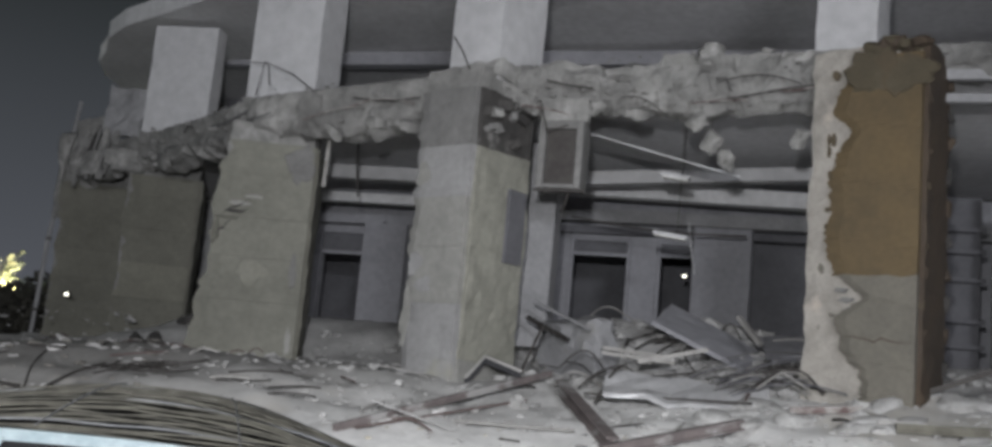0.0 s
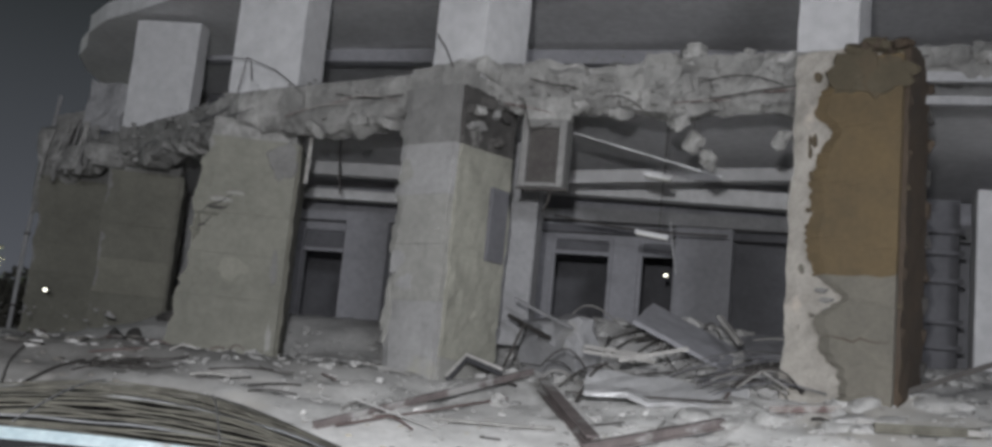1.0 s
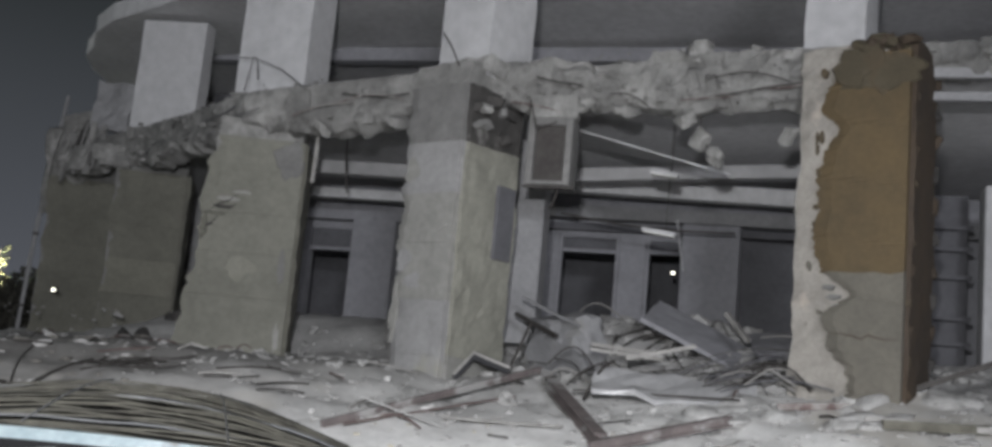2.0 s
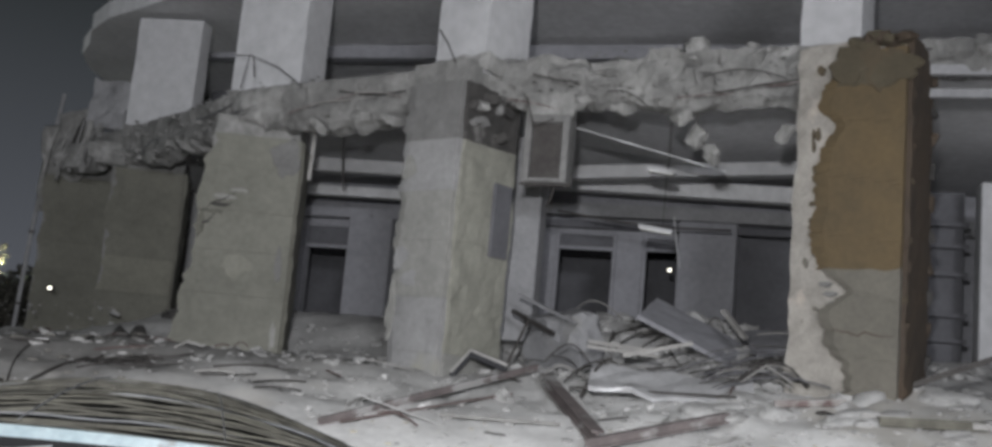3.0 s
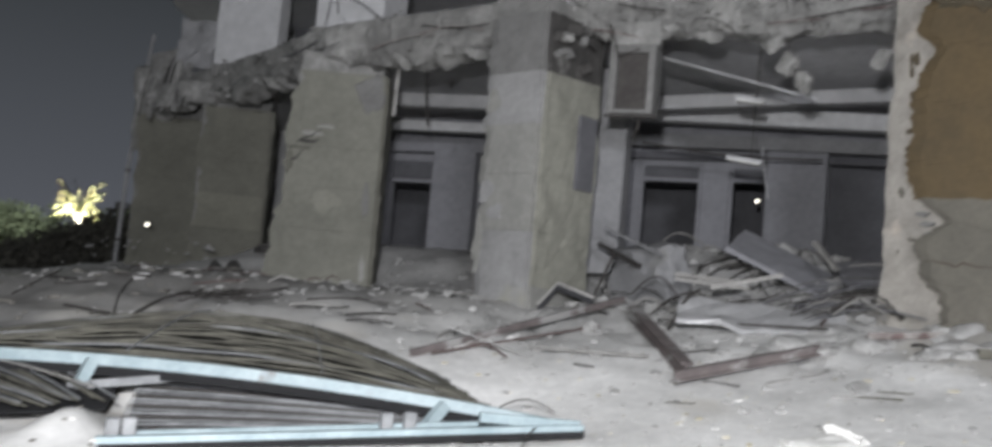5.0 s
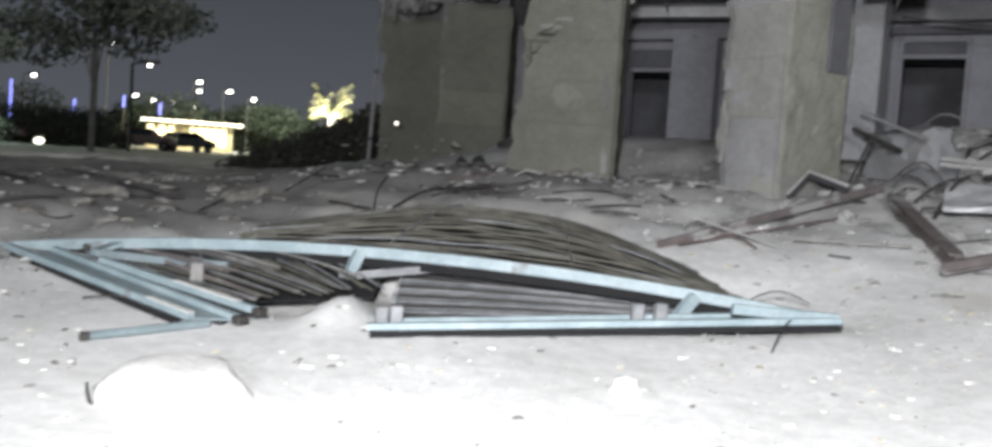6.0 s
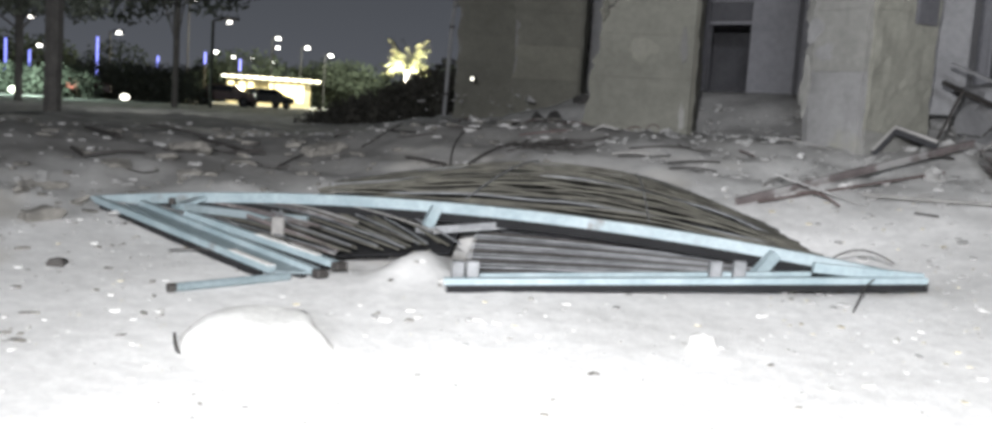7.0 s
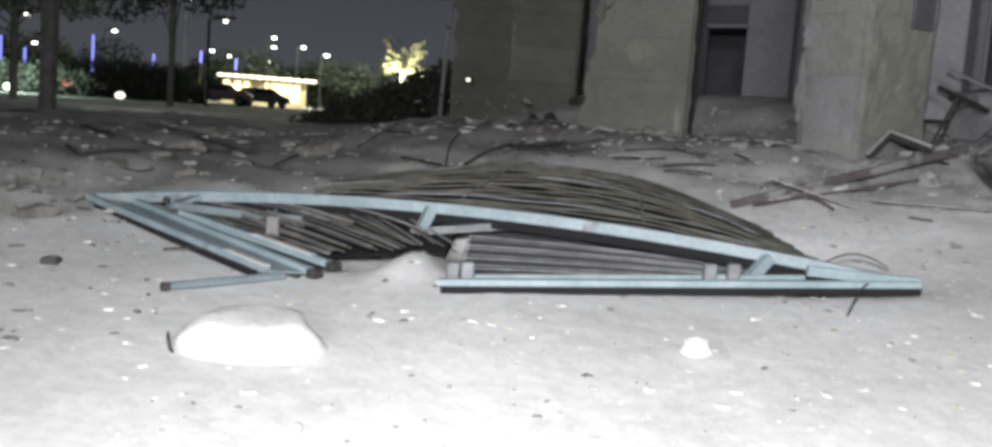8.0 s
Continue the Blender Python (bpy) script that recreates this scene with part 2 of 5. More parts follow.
def stone(bm, c, s, seed, sub=1):
    """An angular lump."""
    rr = random.Random(seed)
    r = bmesh.ops.create_icosphere(bm, subdivisions=sub, radius=0.5)
    t = pose(*c, rr.uniform(-25, 25), rr.uniform(-25, 25), rr.uniform(0, 360))
    o = Vector((rr.uniform(0, 90), rr.uniform(0, 90), 0))
    for v in r["verts"]:
        k = 1 + 0.55 * noise.noise(v.co * 2.2 + o) + 0.2 * noise.noise(v.co * 5 + o)
        p = v.co * k
        p = Vector([max(-0.36, min(0.36, a)) for a in p])
        v.co = t @ Vector((p.x * s[0], p.y * s[1], p.z * s[2]))
    return bm


def bar(bm, pts, w, h=None, sides=4, up=Vector((0, 0, 1))):
    """A rail of rectangular or round section along the points."""
    h = h or w
    pts = [Vector(p) for p in pts]
    rings = []
    for i, p in enumerate(pts):
        d = (pts[min(i + 1, len(pts) - 1)] - pts[max(i - 1, 0)]).normalized()
        a = d.cross(up if abs(d.dot(up)) < 0.97 else Vector((1, 0, 0))).normalized()
        b = a.cross(d)
        ring = []
        for k in range(sides):
            an = 2 * math.pi * (k + 0.5) / sides
            f = math.sqrt(2) if sides == 4 else 1.0
            ring.append(bm.verts.new(p + a * (math.cos(an) * w / 2 * f) + b * (math.sin(an) * h / 2 * f)))
        rings.append(ring)
    for r0, r1 in zip(rings, rings[1:]):
        for k in range(sides):
            bm.faces.new((r0[k], r0[(k + 1) % sides], r1[(k + 1) % sides], r1[k]))
    bm.faces.new(rings[0][::-1]), bm.faces.new(rings[-1])
    return bm


def rod(pts, w, h=None, sides=4):
    return bar(bmesh.new(), pts, w, h, sides)


def bent(a, b, sag, n=8, side=0.0):
    """Points of a bent bar from a to b."""
    a, b = Vector(a), Vector(b)
    s = (b - a).cross(Vector((0, 0, 1))).normalized() * side
    return [a.lerp(b, i / n) + (Vector((0, 0, sag)) + s) * math.sin(math.pi * i / n) for i in range(n + 1)]


# the near yard and the far town stand as seen from the end of the walk
YARD = pose(STEP, 0, 0, 0, 0, -0.7)


def smooth(a, b, x):
    u = max(0.0, min(1.0, (x - a) / (b - a)))
    return u * u * (3 - 2 * u)


def ground_z(x, y, lumps=True):
    """Height of the rubble-strewn ground, which climbs from the lane to the ruin."""
    r = math.hypot(x, y)
    az = math.degrees(math.atan2(-x, y)) if r > 0.01 else 0.0
    top = 1.36 - 0.36 * smooth(20, 34, abs(az)) + (0.3 * smooth(0, 20, -az) if abs(az) < 70 else 0) + 0.36 * smooth(20, 40, -az) * (abs(az) < 70)
    u = max(0.0, min(1.0, (r - 4.2) / 8.3))
    z = top * (u * u * (1.6 - 0.6 * u)) ** 0.8
    z += (1.0 - z) * smooth(30, 90, r)
    if lumps and r < 60:
        k = 0.12 + 0.88 * smooth(7.5, 10.5, r)
        a, b = 0.95 * (x + 2.4) + 0.31 * (y - 7.75), -0.31 * (x + 2.4) + 0.95 * (y - 7.75)
        z -= 0.24 * math.exp(-(a / 2.3) ** 4 - (b / 0.62) ** 4)
        z += 0.22 * math.exp(-((x + 3.4) / 0.2) ** 2 - ((y - 6.95) / 0.5) ** 2)
        p = Vector((x, y, 0))
        z += k * (0.07 * noise.noise(p * 0.55) + 0.05 * noise.noise(p * 1.6 + Vector((9, 4, 2)))) + 0.007 * noise.noise(p * 4.1) + 0.004 * noise.noise(p * 11)
        z += 0.16 * smooth(8.5, 11, r) * (0.5 - abs(noise.noise(p * 1.25 + Vector((3, 8, 1))))) * smooth(-14, -4, x) + 0.05 * smooth(8, 10, r) * abs(noise.noise(p * 3.3))
    return z


# the ruin's own axes: u along the front, v into the depth
UX, UY, VX, VY = 0.961, -0.2756, 0.2756, 0.961
TURN = -16.0


def ruin(u, v, z=0.0):
    return Vector((-0.57 + u * UX + v * VX, 13.0 + u * UY + v * VY, z))


# ---------------------------------------------------------------- ground
def make_ground():
    bm = bmesh.new()
    angs = []
    a = -180.0
    while a < 180 - 1e-6:
        angs.append(a)
        a += 0.4 if -36 <= a < 56 else 4.0
    radii = [0.0]
    r = 0.5
    while r < 30:
        radii.append(r)
        r *= 1.018 if r > 3.5 else 1.12
    while r < 4500:
        radii.append(r)
        r *= 1.22
    rings = []
    for r in radii[1:]:
        ring = []
        for a in angs:
            x, y = -r * math.sin(radians(a)), r * math.cos(radians(a))
            ring.append(bm.verts.new((x, y, ground_z(x, y))))
        rings.append(ring)
    mid = bm.verts.new((0, 0, ground_z(0, 0)))
    n = len(angs)
    for k in range(n):
        bm.faces.new((mid, rings[0][k], rings[0][(k + 1) % n]))
    for r0, r1 in zip(rings, rings[1:]):
        for k in range(n):
            bm.faces.new((r0[k], r1[k], r1[(k + 1) % n], r0[(k + 1) % n]))
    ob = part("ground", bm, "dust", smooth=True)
    tagged(ob, "pale dusty rubble-strewn ground rising towards the ruined building", "ground", kind="structure")


make_ground()

# ---------------------------------------------------------------- the ruin: slabs, walls, inside
EDGE = [(13.0, 0.0), (5.0, 0.0), (0.0, 0.0), (-3.5, 0.6), (-7.2, 3.1), (-9.9, 4.4), (-10.45, 5.3), (-10.7, 6.6)]


def tilt(u):
    return 0.055 * max(-4.0, min(7.0, u))


UPPER_EDGE = EDGE[:4] + [(-7.3, 2.4), (-8.25, 2.85), (-9.1, 3.5), (-9.75, 4.3), (-10.4, 5.15), (-10.95, 6.1), (-11.5, 7.6)]


def make_slab(name, z0, z1, depth, material, label, ramp=True, edge=EDGE):
    """A floor slab on the curved front line, from the front to the depth v."""
    bm = bmesh.new()
    lo, hi = [], []
    pts = edge + [(edge[-1][0] - 0.2, depth), (13.0, depth)]
    for u, v in pts:
        d = tilt(u) if ramp else 0.0
        lo.append(bm.verts.new(ruin(u, v + (0.25 if v < 5 else 0), z0 + d)))
        hi.append(bm.verts.new(ruin(u, v + (0.25 if v < 5 else 0), z1 + d)))
    n = len(pts)
    bm.faces.new(hi), bm.faces.new(lo[::-1])
    for k in range(n):
        bm.faces.new((lo[k], lo[(k + 1) % n], hi[(k + 1) % n], hi[k]))
    return tagged(part(name, bm, material), label, "ceiling", kind="structure")


make_slab("ceiling_ground_storey", 5.12, 5.36, 11.0, "ceil", "sooty grey concrete slab between the two storeys")
make_slab("ceiling_upper_storey", 7.5, 7.85, 11.0, "ceil", "dark grey concrete slab over the upper storey", edge=UPPER_EDGE)


def make_edge_beam():
    """The broken edge beam of the first slab: a ragged band along the curved front."""
    line = []
    for (u0, v0), (u1, v1) in zip(EDGE, EDGE[1:]):
        n = max(2, round(math.hypot(u1 - u0, v1 - v0) / 0.075))
        line += [(u0 + (u1 - u0) * k / n, v0 + (v1 - v0) * k / n) for k in range(n)]
    line.append(EDGE[-1])
    bm = bmesh.new()
    rings = []
    for i, (u, v) in enumerate(line):
        up = tilt(u)
        a, b = line[max(i - 1, 0)], line[min(i + 1, len(line) - 1)]
        d = Vector((b[0] - a[0], b[1] - a[1])).normalized()
        nx, ny = d.y, -d.x
        if nx * 0 + ny > 0:
            nx, ny = -nx, -ny
        ring = []
        sec = [(0.0, 5.4), (0.22, 5.42), (0.36, 5.36), (0.38, 5.26), (0.36, 5.16), (0.33, 5.06), (0.34, 4.97), (0.3, 4.88), (0.22, 4.8),
               (0.1, 4.76), (-0.1, 4.78), (-0.3, 4.9), (-0.35, 5.15), (-0.3, 5.42)]
        for k, (o, z) in enumerate(sec):
            if u > 5.3 and z < 5.16:
                z = 5.16
            p = ruin(u + nx * (o - 0.15), v + ny * (o - 0.15), z + up)
            q = Vector((u * 1.3, v * 1.3, k * 0.42))
            c = noise.cell_vector(q * 1.9 + Vector((0, 0, noise.noise(q) * 1.5))) - Vector((0.5, 0.5, 0.5))
            calm = 0.3 + 0.7 * smooth(-0.8, 0.6, u) if k < 7 else 0.75
            s = (c * (0.13 if 2 <= k <= 10 else 0.05) + noise.noise_vector(q * 1.1) * 0.07) * calm + noise.noise_vector(q * 5) * (0.018 + 0.03 * smooth(-0.5, 0.8, u))
            if 7 <= k <= 10:
                s.z += 0.2 * noise.noise(Vector((u * 0.9, v, 5))) + 0.1 * noise.noise(Vector((u * 3.1, v * 3, 5)))
            ring.append(bm.verts.new(p + s))
        rings.append(ring)
    n = len(rings[0])
    for r0, r1 in zip(rings, rings[1:]):
        for k in range(n):
            bm.faces.new((r0[k], r0[(k + 1) % n], r1[(k + 1) % n], r1[k]))
    bm.faces.new(rings[0]), bm.faces.new(rings[-1])
    tagged(part("trim_edge_beam", bm, "broken"), "broken concrete edge beam with its facing torn away", "beam", kind="structure")


make_edge_beam()


def wall_uv(name, u0, u1, v, z0, z1, t, material, label, holes=()):
    """A wall along u at depth v with rectangular openings (u0, u1, z0, z1)."""
    bm = bmesh.new()
    us = sorted({u0, u1, *[h[0] for h in holes], *[h[1] for h in holes]})
    zs = sorted({z0, z1, *[h[2] for h in holes], *[h[3] for h in holes]})
    for a, b in zip(us, us[1:]):
        col = []
        for c, d in zip(zs, zs[1:]):
            mu, mz = (a + b) / 2, (c + d) / 2
            if not any(h[0] < mu < h[1] and h[2] < mz < h[3] for h in holes):
                if col and abs(col[-1][1] - c) < 1e-6:
                    col[-1][1] = d
                else:
                    col.append([c, d])
        for c, d in col:
            box(bm, ruin((a + b) / 2, v + t / 2, (c + d) / 2), (b - a, t, d - c), TURN)
    return tagged(part(name, bm, material), label, "wall", kind="structure")


wall_uv("wall_inner", -8.0, 12.5, 7.2, 1.2, 5.3, 0.25, "grey", "grey plastered inner wall with open doorways",
        [(-5.74, -4.58, 2.3, 4.2), (-0.26, 0.94, 2.3, 4.3), (1.46, 2.33, 2.3, 4.3), (3.25, 4.5, 2.2, 4.56)])
# dark colour on the rear wall stands for the unlit back room
wall_uv("wall_back", -11.0, 13.5, 11.0, 0.5, 8.2, 0.3, "slate", "rear wall of the ruined building, coloured dark as an unlit room")
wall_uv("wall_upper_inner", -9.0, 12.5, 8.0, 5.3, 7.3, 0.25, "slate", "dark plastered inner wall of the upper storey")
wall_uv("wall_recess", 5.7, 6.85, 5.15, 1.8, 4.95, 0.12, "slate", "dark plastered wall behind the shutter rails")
bm = bmesh.new()
box(bm, ruin(13.2, 5.5, 4.2), (0.3, 11.2, 7.8), TURN)
tagged(part("wall_end_east", bm, "ceil"), "grey concrete end wall of the ruin", "wall", kind="structure")
bm = bmesh.new()
box(bm, ruin(-9.6, 9.0, 4.2), (0.3, 4.2, 7.8), TURN)
tagged(part("wall_end_west", bm, "ceil"), "grey concrete end wall of the ruin", "wall", kind="structure")


def make_inner_floor():
    bm = bmesh.new()
    g = {}
    nu, nv = 90, 46
    for i in range(nu + 1):
        for j in range(nv + 1):
            u, v = -11 + 24 * i / nu, 0.2 + 10.8 * j / nv
            p = ruin(u, v)
            base = ground_z(p.x, p.y)
            z = base - 0.12 + (2.3 - base) * smooth(0.6, 4.4, v)
            z += 0.55 * math.exp(-((u - 2.4) / 1.9) ** 2 - ((v - 2.6) / 1.5) ** 2)
            z += 0.08 * noise.noise(p * 1.1) + 0.06 * noise.noise(p * 2.9)
            if u < -6:
                z -= (2.3 - base) * smooth(0.6, 4.4, v) * smooth(-6, -8, u) * 0.8
            g[i, j] = bm.verts.new((p.x, p.y, z))
    for i in range(nu):
        for j in range(nv):
            bm.faces.new((g[i, j], g[i + 1, j], g[i + 1, j + 1], g[i, j + 1]))
    tagged(part("floor", bm, "floor_dust", smooth=True), "interior floor buried under dusty grey rubble", "floor", kind="structure")


make_inner_floor()


def beam(name, u0, u1, v, z0, z1, t, material, label, dz=0.0):
    a, b = ruin(u0, v, (z0 + z1) / 2), ruin(u1, v, (z0 + z1) / 2 + dz)
    ob = part(name, rod([a, b], t, z1 - z0), material)
    return tagged(ob, label, "beam", kind="structure")


beam("trim_beam_front_west", -6.0, -0.4, 4.0, 4.74, 4.97, 0.3, "white", "white painted ceiling beam inside the ruin", dz=-0.12)
beam("trim_beam_front_east", 0.3, 5.2, 4.0, 4.7, 4.91, 0.3, "white", "white painted ceiling beam inside the ruin", dz=0.25)
beam("trim_beam_middle_west", -6.5, -0.5, 5.6, 4.58, 4.76, 0.3, "ceil", "grey ceiling beam inside the ruin", dz=-0.12)
beam("trim_beam_middle_east", -0.5, 5.2, 5.6, 4.86, 5.14, 0.3, "ceil", "dusty grey ceiling beam inside the ruin", dz=-0.16)
beam("trim_beam_rear_west", -7.5, -1.0, 6.9, 4.3, 4.5, 0.3, "grey", "grey concrete lintel beam along the inner wall")
beam("trim_beam_rear_east", -1.0, 12.5, 6.9, 4.58, 4.82, 0.3, "frame_grey", "grey concrete lintel beam along the inner wall", dz=-0.1)
beam("trim_beam_far_east", -1.0, 5.4, 7.05, 4.36, 4.5, 0.2, "slate", "dark steel lintel over the inner doorways")


def door_frame(name, u0, u1, z0, z1, ztop, label):
    """Frame and transom lights of an inner doorway."""
    e = thing(name, ruin((u0 + u1) / 2, 7.2, z0), TURN, label, "door", kind="structure")
    w, h, t = u1 - u0, z1 - z0, ztop - z0
    for nm, c, sz in (("jamb", (-w / 2 + 0.035, -0.03, t / 2), (0.07, 0.12, t)), ("jamb", (w / 2 - 0.035, -0.03, t / 2), (0.07, 0.12, t)),
                      ("lintel", (0, -0.03, h), (w - 0.14, 0.1, 0.08)), ("head", (0, -0.03, t - 0.035), (w - 0.14, 0.1, 0.07))):
        part(nm, bx(c, sz, bevel=0.008), "grey", e)
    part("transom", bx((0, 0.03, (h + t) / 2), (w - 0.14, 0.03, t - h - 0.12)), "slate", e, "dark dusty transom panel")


door_frame("door_1", -5.74, -4.58, 2.3, 3.72, 4.2, "open inner doorway with a transom light")
door_frame("door_2", -0.26, 0.94, 2.3, 3.98, 4.3, "open inner doorway with a low transom")
door_frame("door_3", 1.46, 2.33, 2.3, 4.02, 4.3, "narrow open inner doorway")
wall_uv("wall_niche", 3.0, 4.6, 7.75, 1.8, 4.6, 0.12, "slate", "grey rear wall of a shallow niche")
beam("trim_fascia_upper", 5.4, 12.5, -0.08, 5.3, 5.42, 0.12, "frame_grey", "white painted ledge along the slab fascia")
beam("trim_fascia_lower", 5.4, 12.5, -0.04, 5.04, 5.14, 0.12, "frame_grey", "white painted ledge along the slab fascia")
beam("trim_beam_upper", -8.0, 12.5, 5.3, 7.2, 7.46, 0.3, "grey", "grey ceiling beam of the upper storey")


# ---------------------------------------------------------------- columns
def ragged(z0, z1, edge, right, d, th, seed, rows=9, cols=7):
    """A facing slab on a column's front whose left edge follows edge(z)."""
    bm = bmesh.new()
    f, k = [], []
    for i in range(rows + 1):
        z = z0 + (z1 - z0) * i / rows
        x = edge(z)
        row = []
        for j in range(cols + 1):
            a = x + (right - x) * j / cols
            y = -d / 2 - th * (0.45 if j == 0 else 1) + 0.018 * noise.noise(Vector((a * 2.4, z * 2.4, seed))) + 0.008 * noise.noise(Vector((a * 7, z * 7, seed)))
            row.append(bm.verts.new((a, y, z)))
        f.append(row)
        k.append([bm.verts.new((p.co.x, -d / 2 + 0.06, z)) for p in row])
    for i in range(rows):
        for j in range(cols):
            bm.faces.new((f[i][j], f[i][j + 1], f[i + 1][j + 1], f[i + 1][j]))
        for j in (0, cols):
            bm.faces.new((f[i][j], f[i + 1][j], k[i + 1][j], k[i][j]))
    for i in (0, rows):
        for j in range(cols):
            bm.faces.new((f[i][j], f[i][j + 1], k[i][j + 1], k[i][j]))
    return bm


def flake(x, y, z, w, h, th, seed):
    """A thin loosened piece with a torn outline, standing proud of a front face."""
    bm = bmesh.new()
    f, k = [], []
    for i in range(18):
        a = 2 * math.pi * i / 18
        q = 0.5 * (1 + 0.55 * noise.noise(Vector((math.cos(a) * 1.4, math.sin(a) * 1.4, seed * 2.7))) + 0.3 * noise.noise(Vector((math.cos(a) * 4, math.sin(a) * 4, seed))))
        f.append(bm.verts.new((x + w * q * math.cos(a), y - th, z + h * q * math.sin(a))))
        k.append(bm.verts.new((x + w * q * 1.1 * math.cos(a), y + 0.02, z + h * q * 1.1 * math.sin(a))))
    bm.faces.new(f)
    for i in range(18):
        bm.faces.new((f[i], f[(i + 1) % 18], k[(i + 1) % 18], k[i]))
    return bm


def make_column(u, v, z0, w, d, turn, mats, seed, label, top=4.75, course=0.62, upper=None):
    """A clad pier: a rough core, stone blocks in courses on the front and the right side."""
    base = ruin(u, v, z0)
    h = top + tilt(u) - z0 + 0.25
    e = thing("column", base, turn, label, "column", "columns of the ruined front")
    cut = mats.get("cut", 0.0)
    part("core", rough_box((cut / 2, 0, h / 2 - 0.3), (w - 0.06 - cut, d - 0.06, h + 0.6), 0.035, 0.17, 3.0, seed), mats["core"], e, "rough concrete core")
    rr = random.Random(seed)
    z, i = -0.25, 0
    while z < h - 0.3:
        ch = min(course * rr.uniform(0.9, 1.1), h - 0.3 - z)
        o = rr.uniform(0, 0.008)

        def edge(q):
            p = Vector((q * 2.2, seed, 0.3))
            return -w / 2 + mats["bare"] + cut * max(0.0, q / h) + 0.13 * noise.noise(p) + 0.08 * noise.noise(p * 2.7) + 0.05 * noise.noise(p * 6.5)

        part("stone_block", ragged(z, z + ch - 0.003, edge, w / 2, d, 0.05 + o, seed), mats["front"](z + ch / 2), e)
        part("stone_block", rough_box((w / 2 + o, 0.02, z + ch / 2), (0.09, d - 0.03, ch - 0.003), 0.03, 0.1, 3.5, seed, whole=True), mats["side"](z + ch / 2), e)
        z += ch
        i += 1
    return e


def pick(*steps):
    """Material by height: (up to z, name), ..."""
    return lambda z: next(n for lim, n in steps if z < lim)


# upper right face is coloured dark to stand for a shaded hollow
c_front = make_column(-0.02, -0.05, 1.2, 0.92, 1.1, -38, {"core": "broken", "bare": 0.02, "front": pick((1.1, "stone_grey"), (2.4, "stone_buff"), (3.05, "stone_grey"), (9, "soot")), "side": pick((0.4, "stone_buff"), (3.05, "stone_mid"), (9, "dark_hollow_rubble"))}, 3,
                      "square stone-clad column with pale and olive faces", course=0.69, top=5.05)
part("dark_panel", bx((0.53, 0.3, 2.15), (0.05, 0.36, 0.95), bevel=0.008), "slate", c_front, "dark slate board")
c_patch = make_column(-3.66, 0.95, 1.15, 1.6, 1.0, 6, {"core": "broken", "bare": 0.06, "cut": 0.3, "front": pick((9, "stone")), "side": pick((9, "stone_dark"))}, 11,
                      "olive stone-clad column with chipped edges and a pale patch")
part("patch", flake(0.08, -0.555, 1.42, 0.4, 0.32, 0.008, 9), "stone_patch", c_patch, "pale filler patch")
for x, z, a, b, m in ((-0.18, 2.42, 0.3, 0.07, "stone_buff"), (-0.02, 2.53, 0.26, 0.06, "stone_buff"), (-0.36, 2.2, 0.3, 0.06, "stone_dark"), (-0.25, 2.3, 0.24, 0.05, "dark_hollow_rubble"),
                      (-0.5, 2.0, 0.1, 0.3, "stone_dark"), (0.66, 1.5, 0.1, 0.5, "soot"), (0.7, 0.5, 0.08, 0.4, "stone_buff"), (0.62, 3.05, 0.4, 0.5, "soot")):
    part("flake", flake(x, -0.555, z, a, b, 0.012, z * 7), m, c_patch, "loosened stone flake")


def crack(x0, z0, x1, z1, w, seed, y=-0.556):
    """A thin jagged open crack on a column's front."""
    bm = bmesh.new()
    a, b = [], []
    n = 9
    for i in range(n + 1):
        f = i / n
        x = x0 + (x1 - x0) * f + 0.06 * noise.noise(Vector((f * 5, seed, 0)))
        z = z0 + (z1 - z0) * f + 0.05 * noise.noise(Vector((f * 6, seed, 7)))
        ww = w * (0.25 + math.sin(math.pi * f)) * 0.5
        for row, sg in ((a, -1), (b, 1)):
            row.append((bm.verts.new((x, y - 0.014, z + sg * ww)), bm.verts.new((x, y + 0.03, z + sg * ww))))
    for i in range(n):
        bm.faces.new((a[i][0], a[i + 1][0], b[i + 1][0], b[i][0]))
        bm.faces.new((a[i][0], a[i][1], a[i + 1][1], a[i + 1][0]))
        bm.faces.new((b[i][0], b[i + 1][0], b[i + 1][1], b[i][1]))
    return bm


for k, (x0, z0, x1, z1, w) in enumerate(((-0.5, 2.2, -0.05, 2.5, 0.02), (-0.5, 1.95, -0.3, 2.15, 0.03), (-0.3, 2.28, -0.08, 2.33, 0.018))):
    part("crack", crack(x0, z0, x1, z1, w, k), "dark_hollow_rubble", c_patch, "dark open crack")
for x, z, a, b, m in ((-0.3, 1.55, 0.2, 0.3, "stone_grey"), (-0.12, 1.3, 0.3, 0.2, "stone_grey"), (-0.38, 0.9, 0.12, 0.5, "stone_buff"), (0.2, 2.0, 0.3, 0.16, "stone_buff"), (-0.3, 2.7, 0.2, 0.3, "stone_buff")):
    part("flake", flake(x, -0.605, z, a, b, 0.008, z * 5 + 1), m, c_front, "patchy stone surface")
rr = random.Random(14)
for k in range(9):
    bm = bmesh.new()
    stone(bm, (0.5 + rr.uniform(0, 0.1), rr.uniform(-0.5, 0.4), rr.uniform(3.1, 4.0)), (0.18, rr.uniform(0.12, 0.3), rr.uniform(0.08, 0.2)), 60 + k, 2)
    part("broken_edge", bm, rr.choice(["dark_hollow_rubble", "dark_hollow_rubble", "soot", "dark_hollow_rubble"]), c_front, "torn concrete bit")
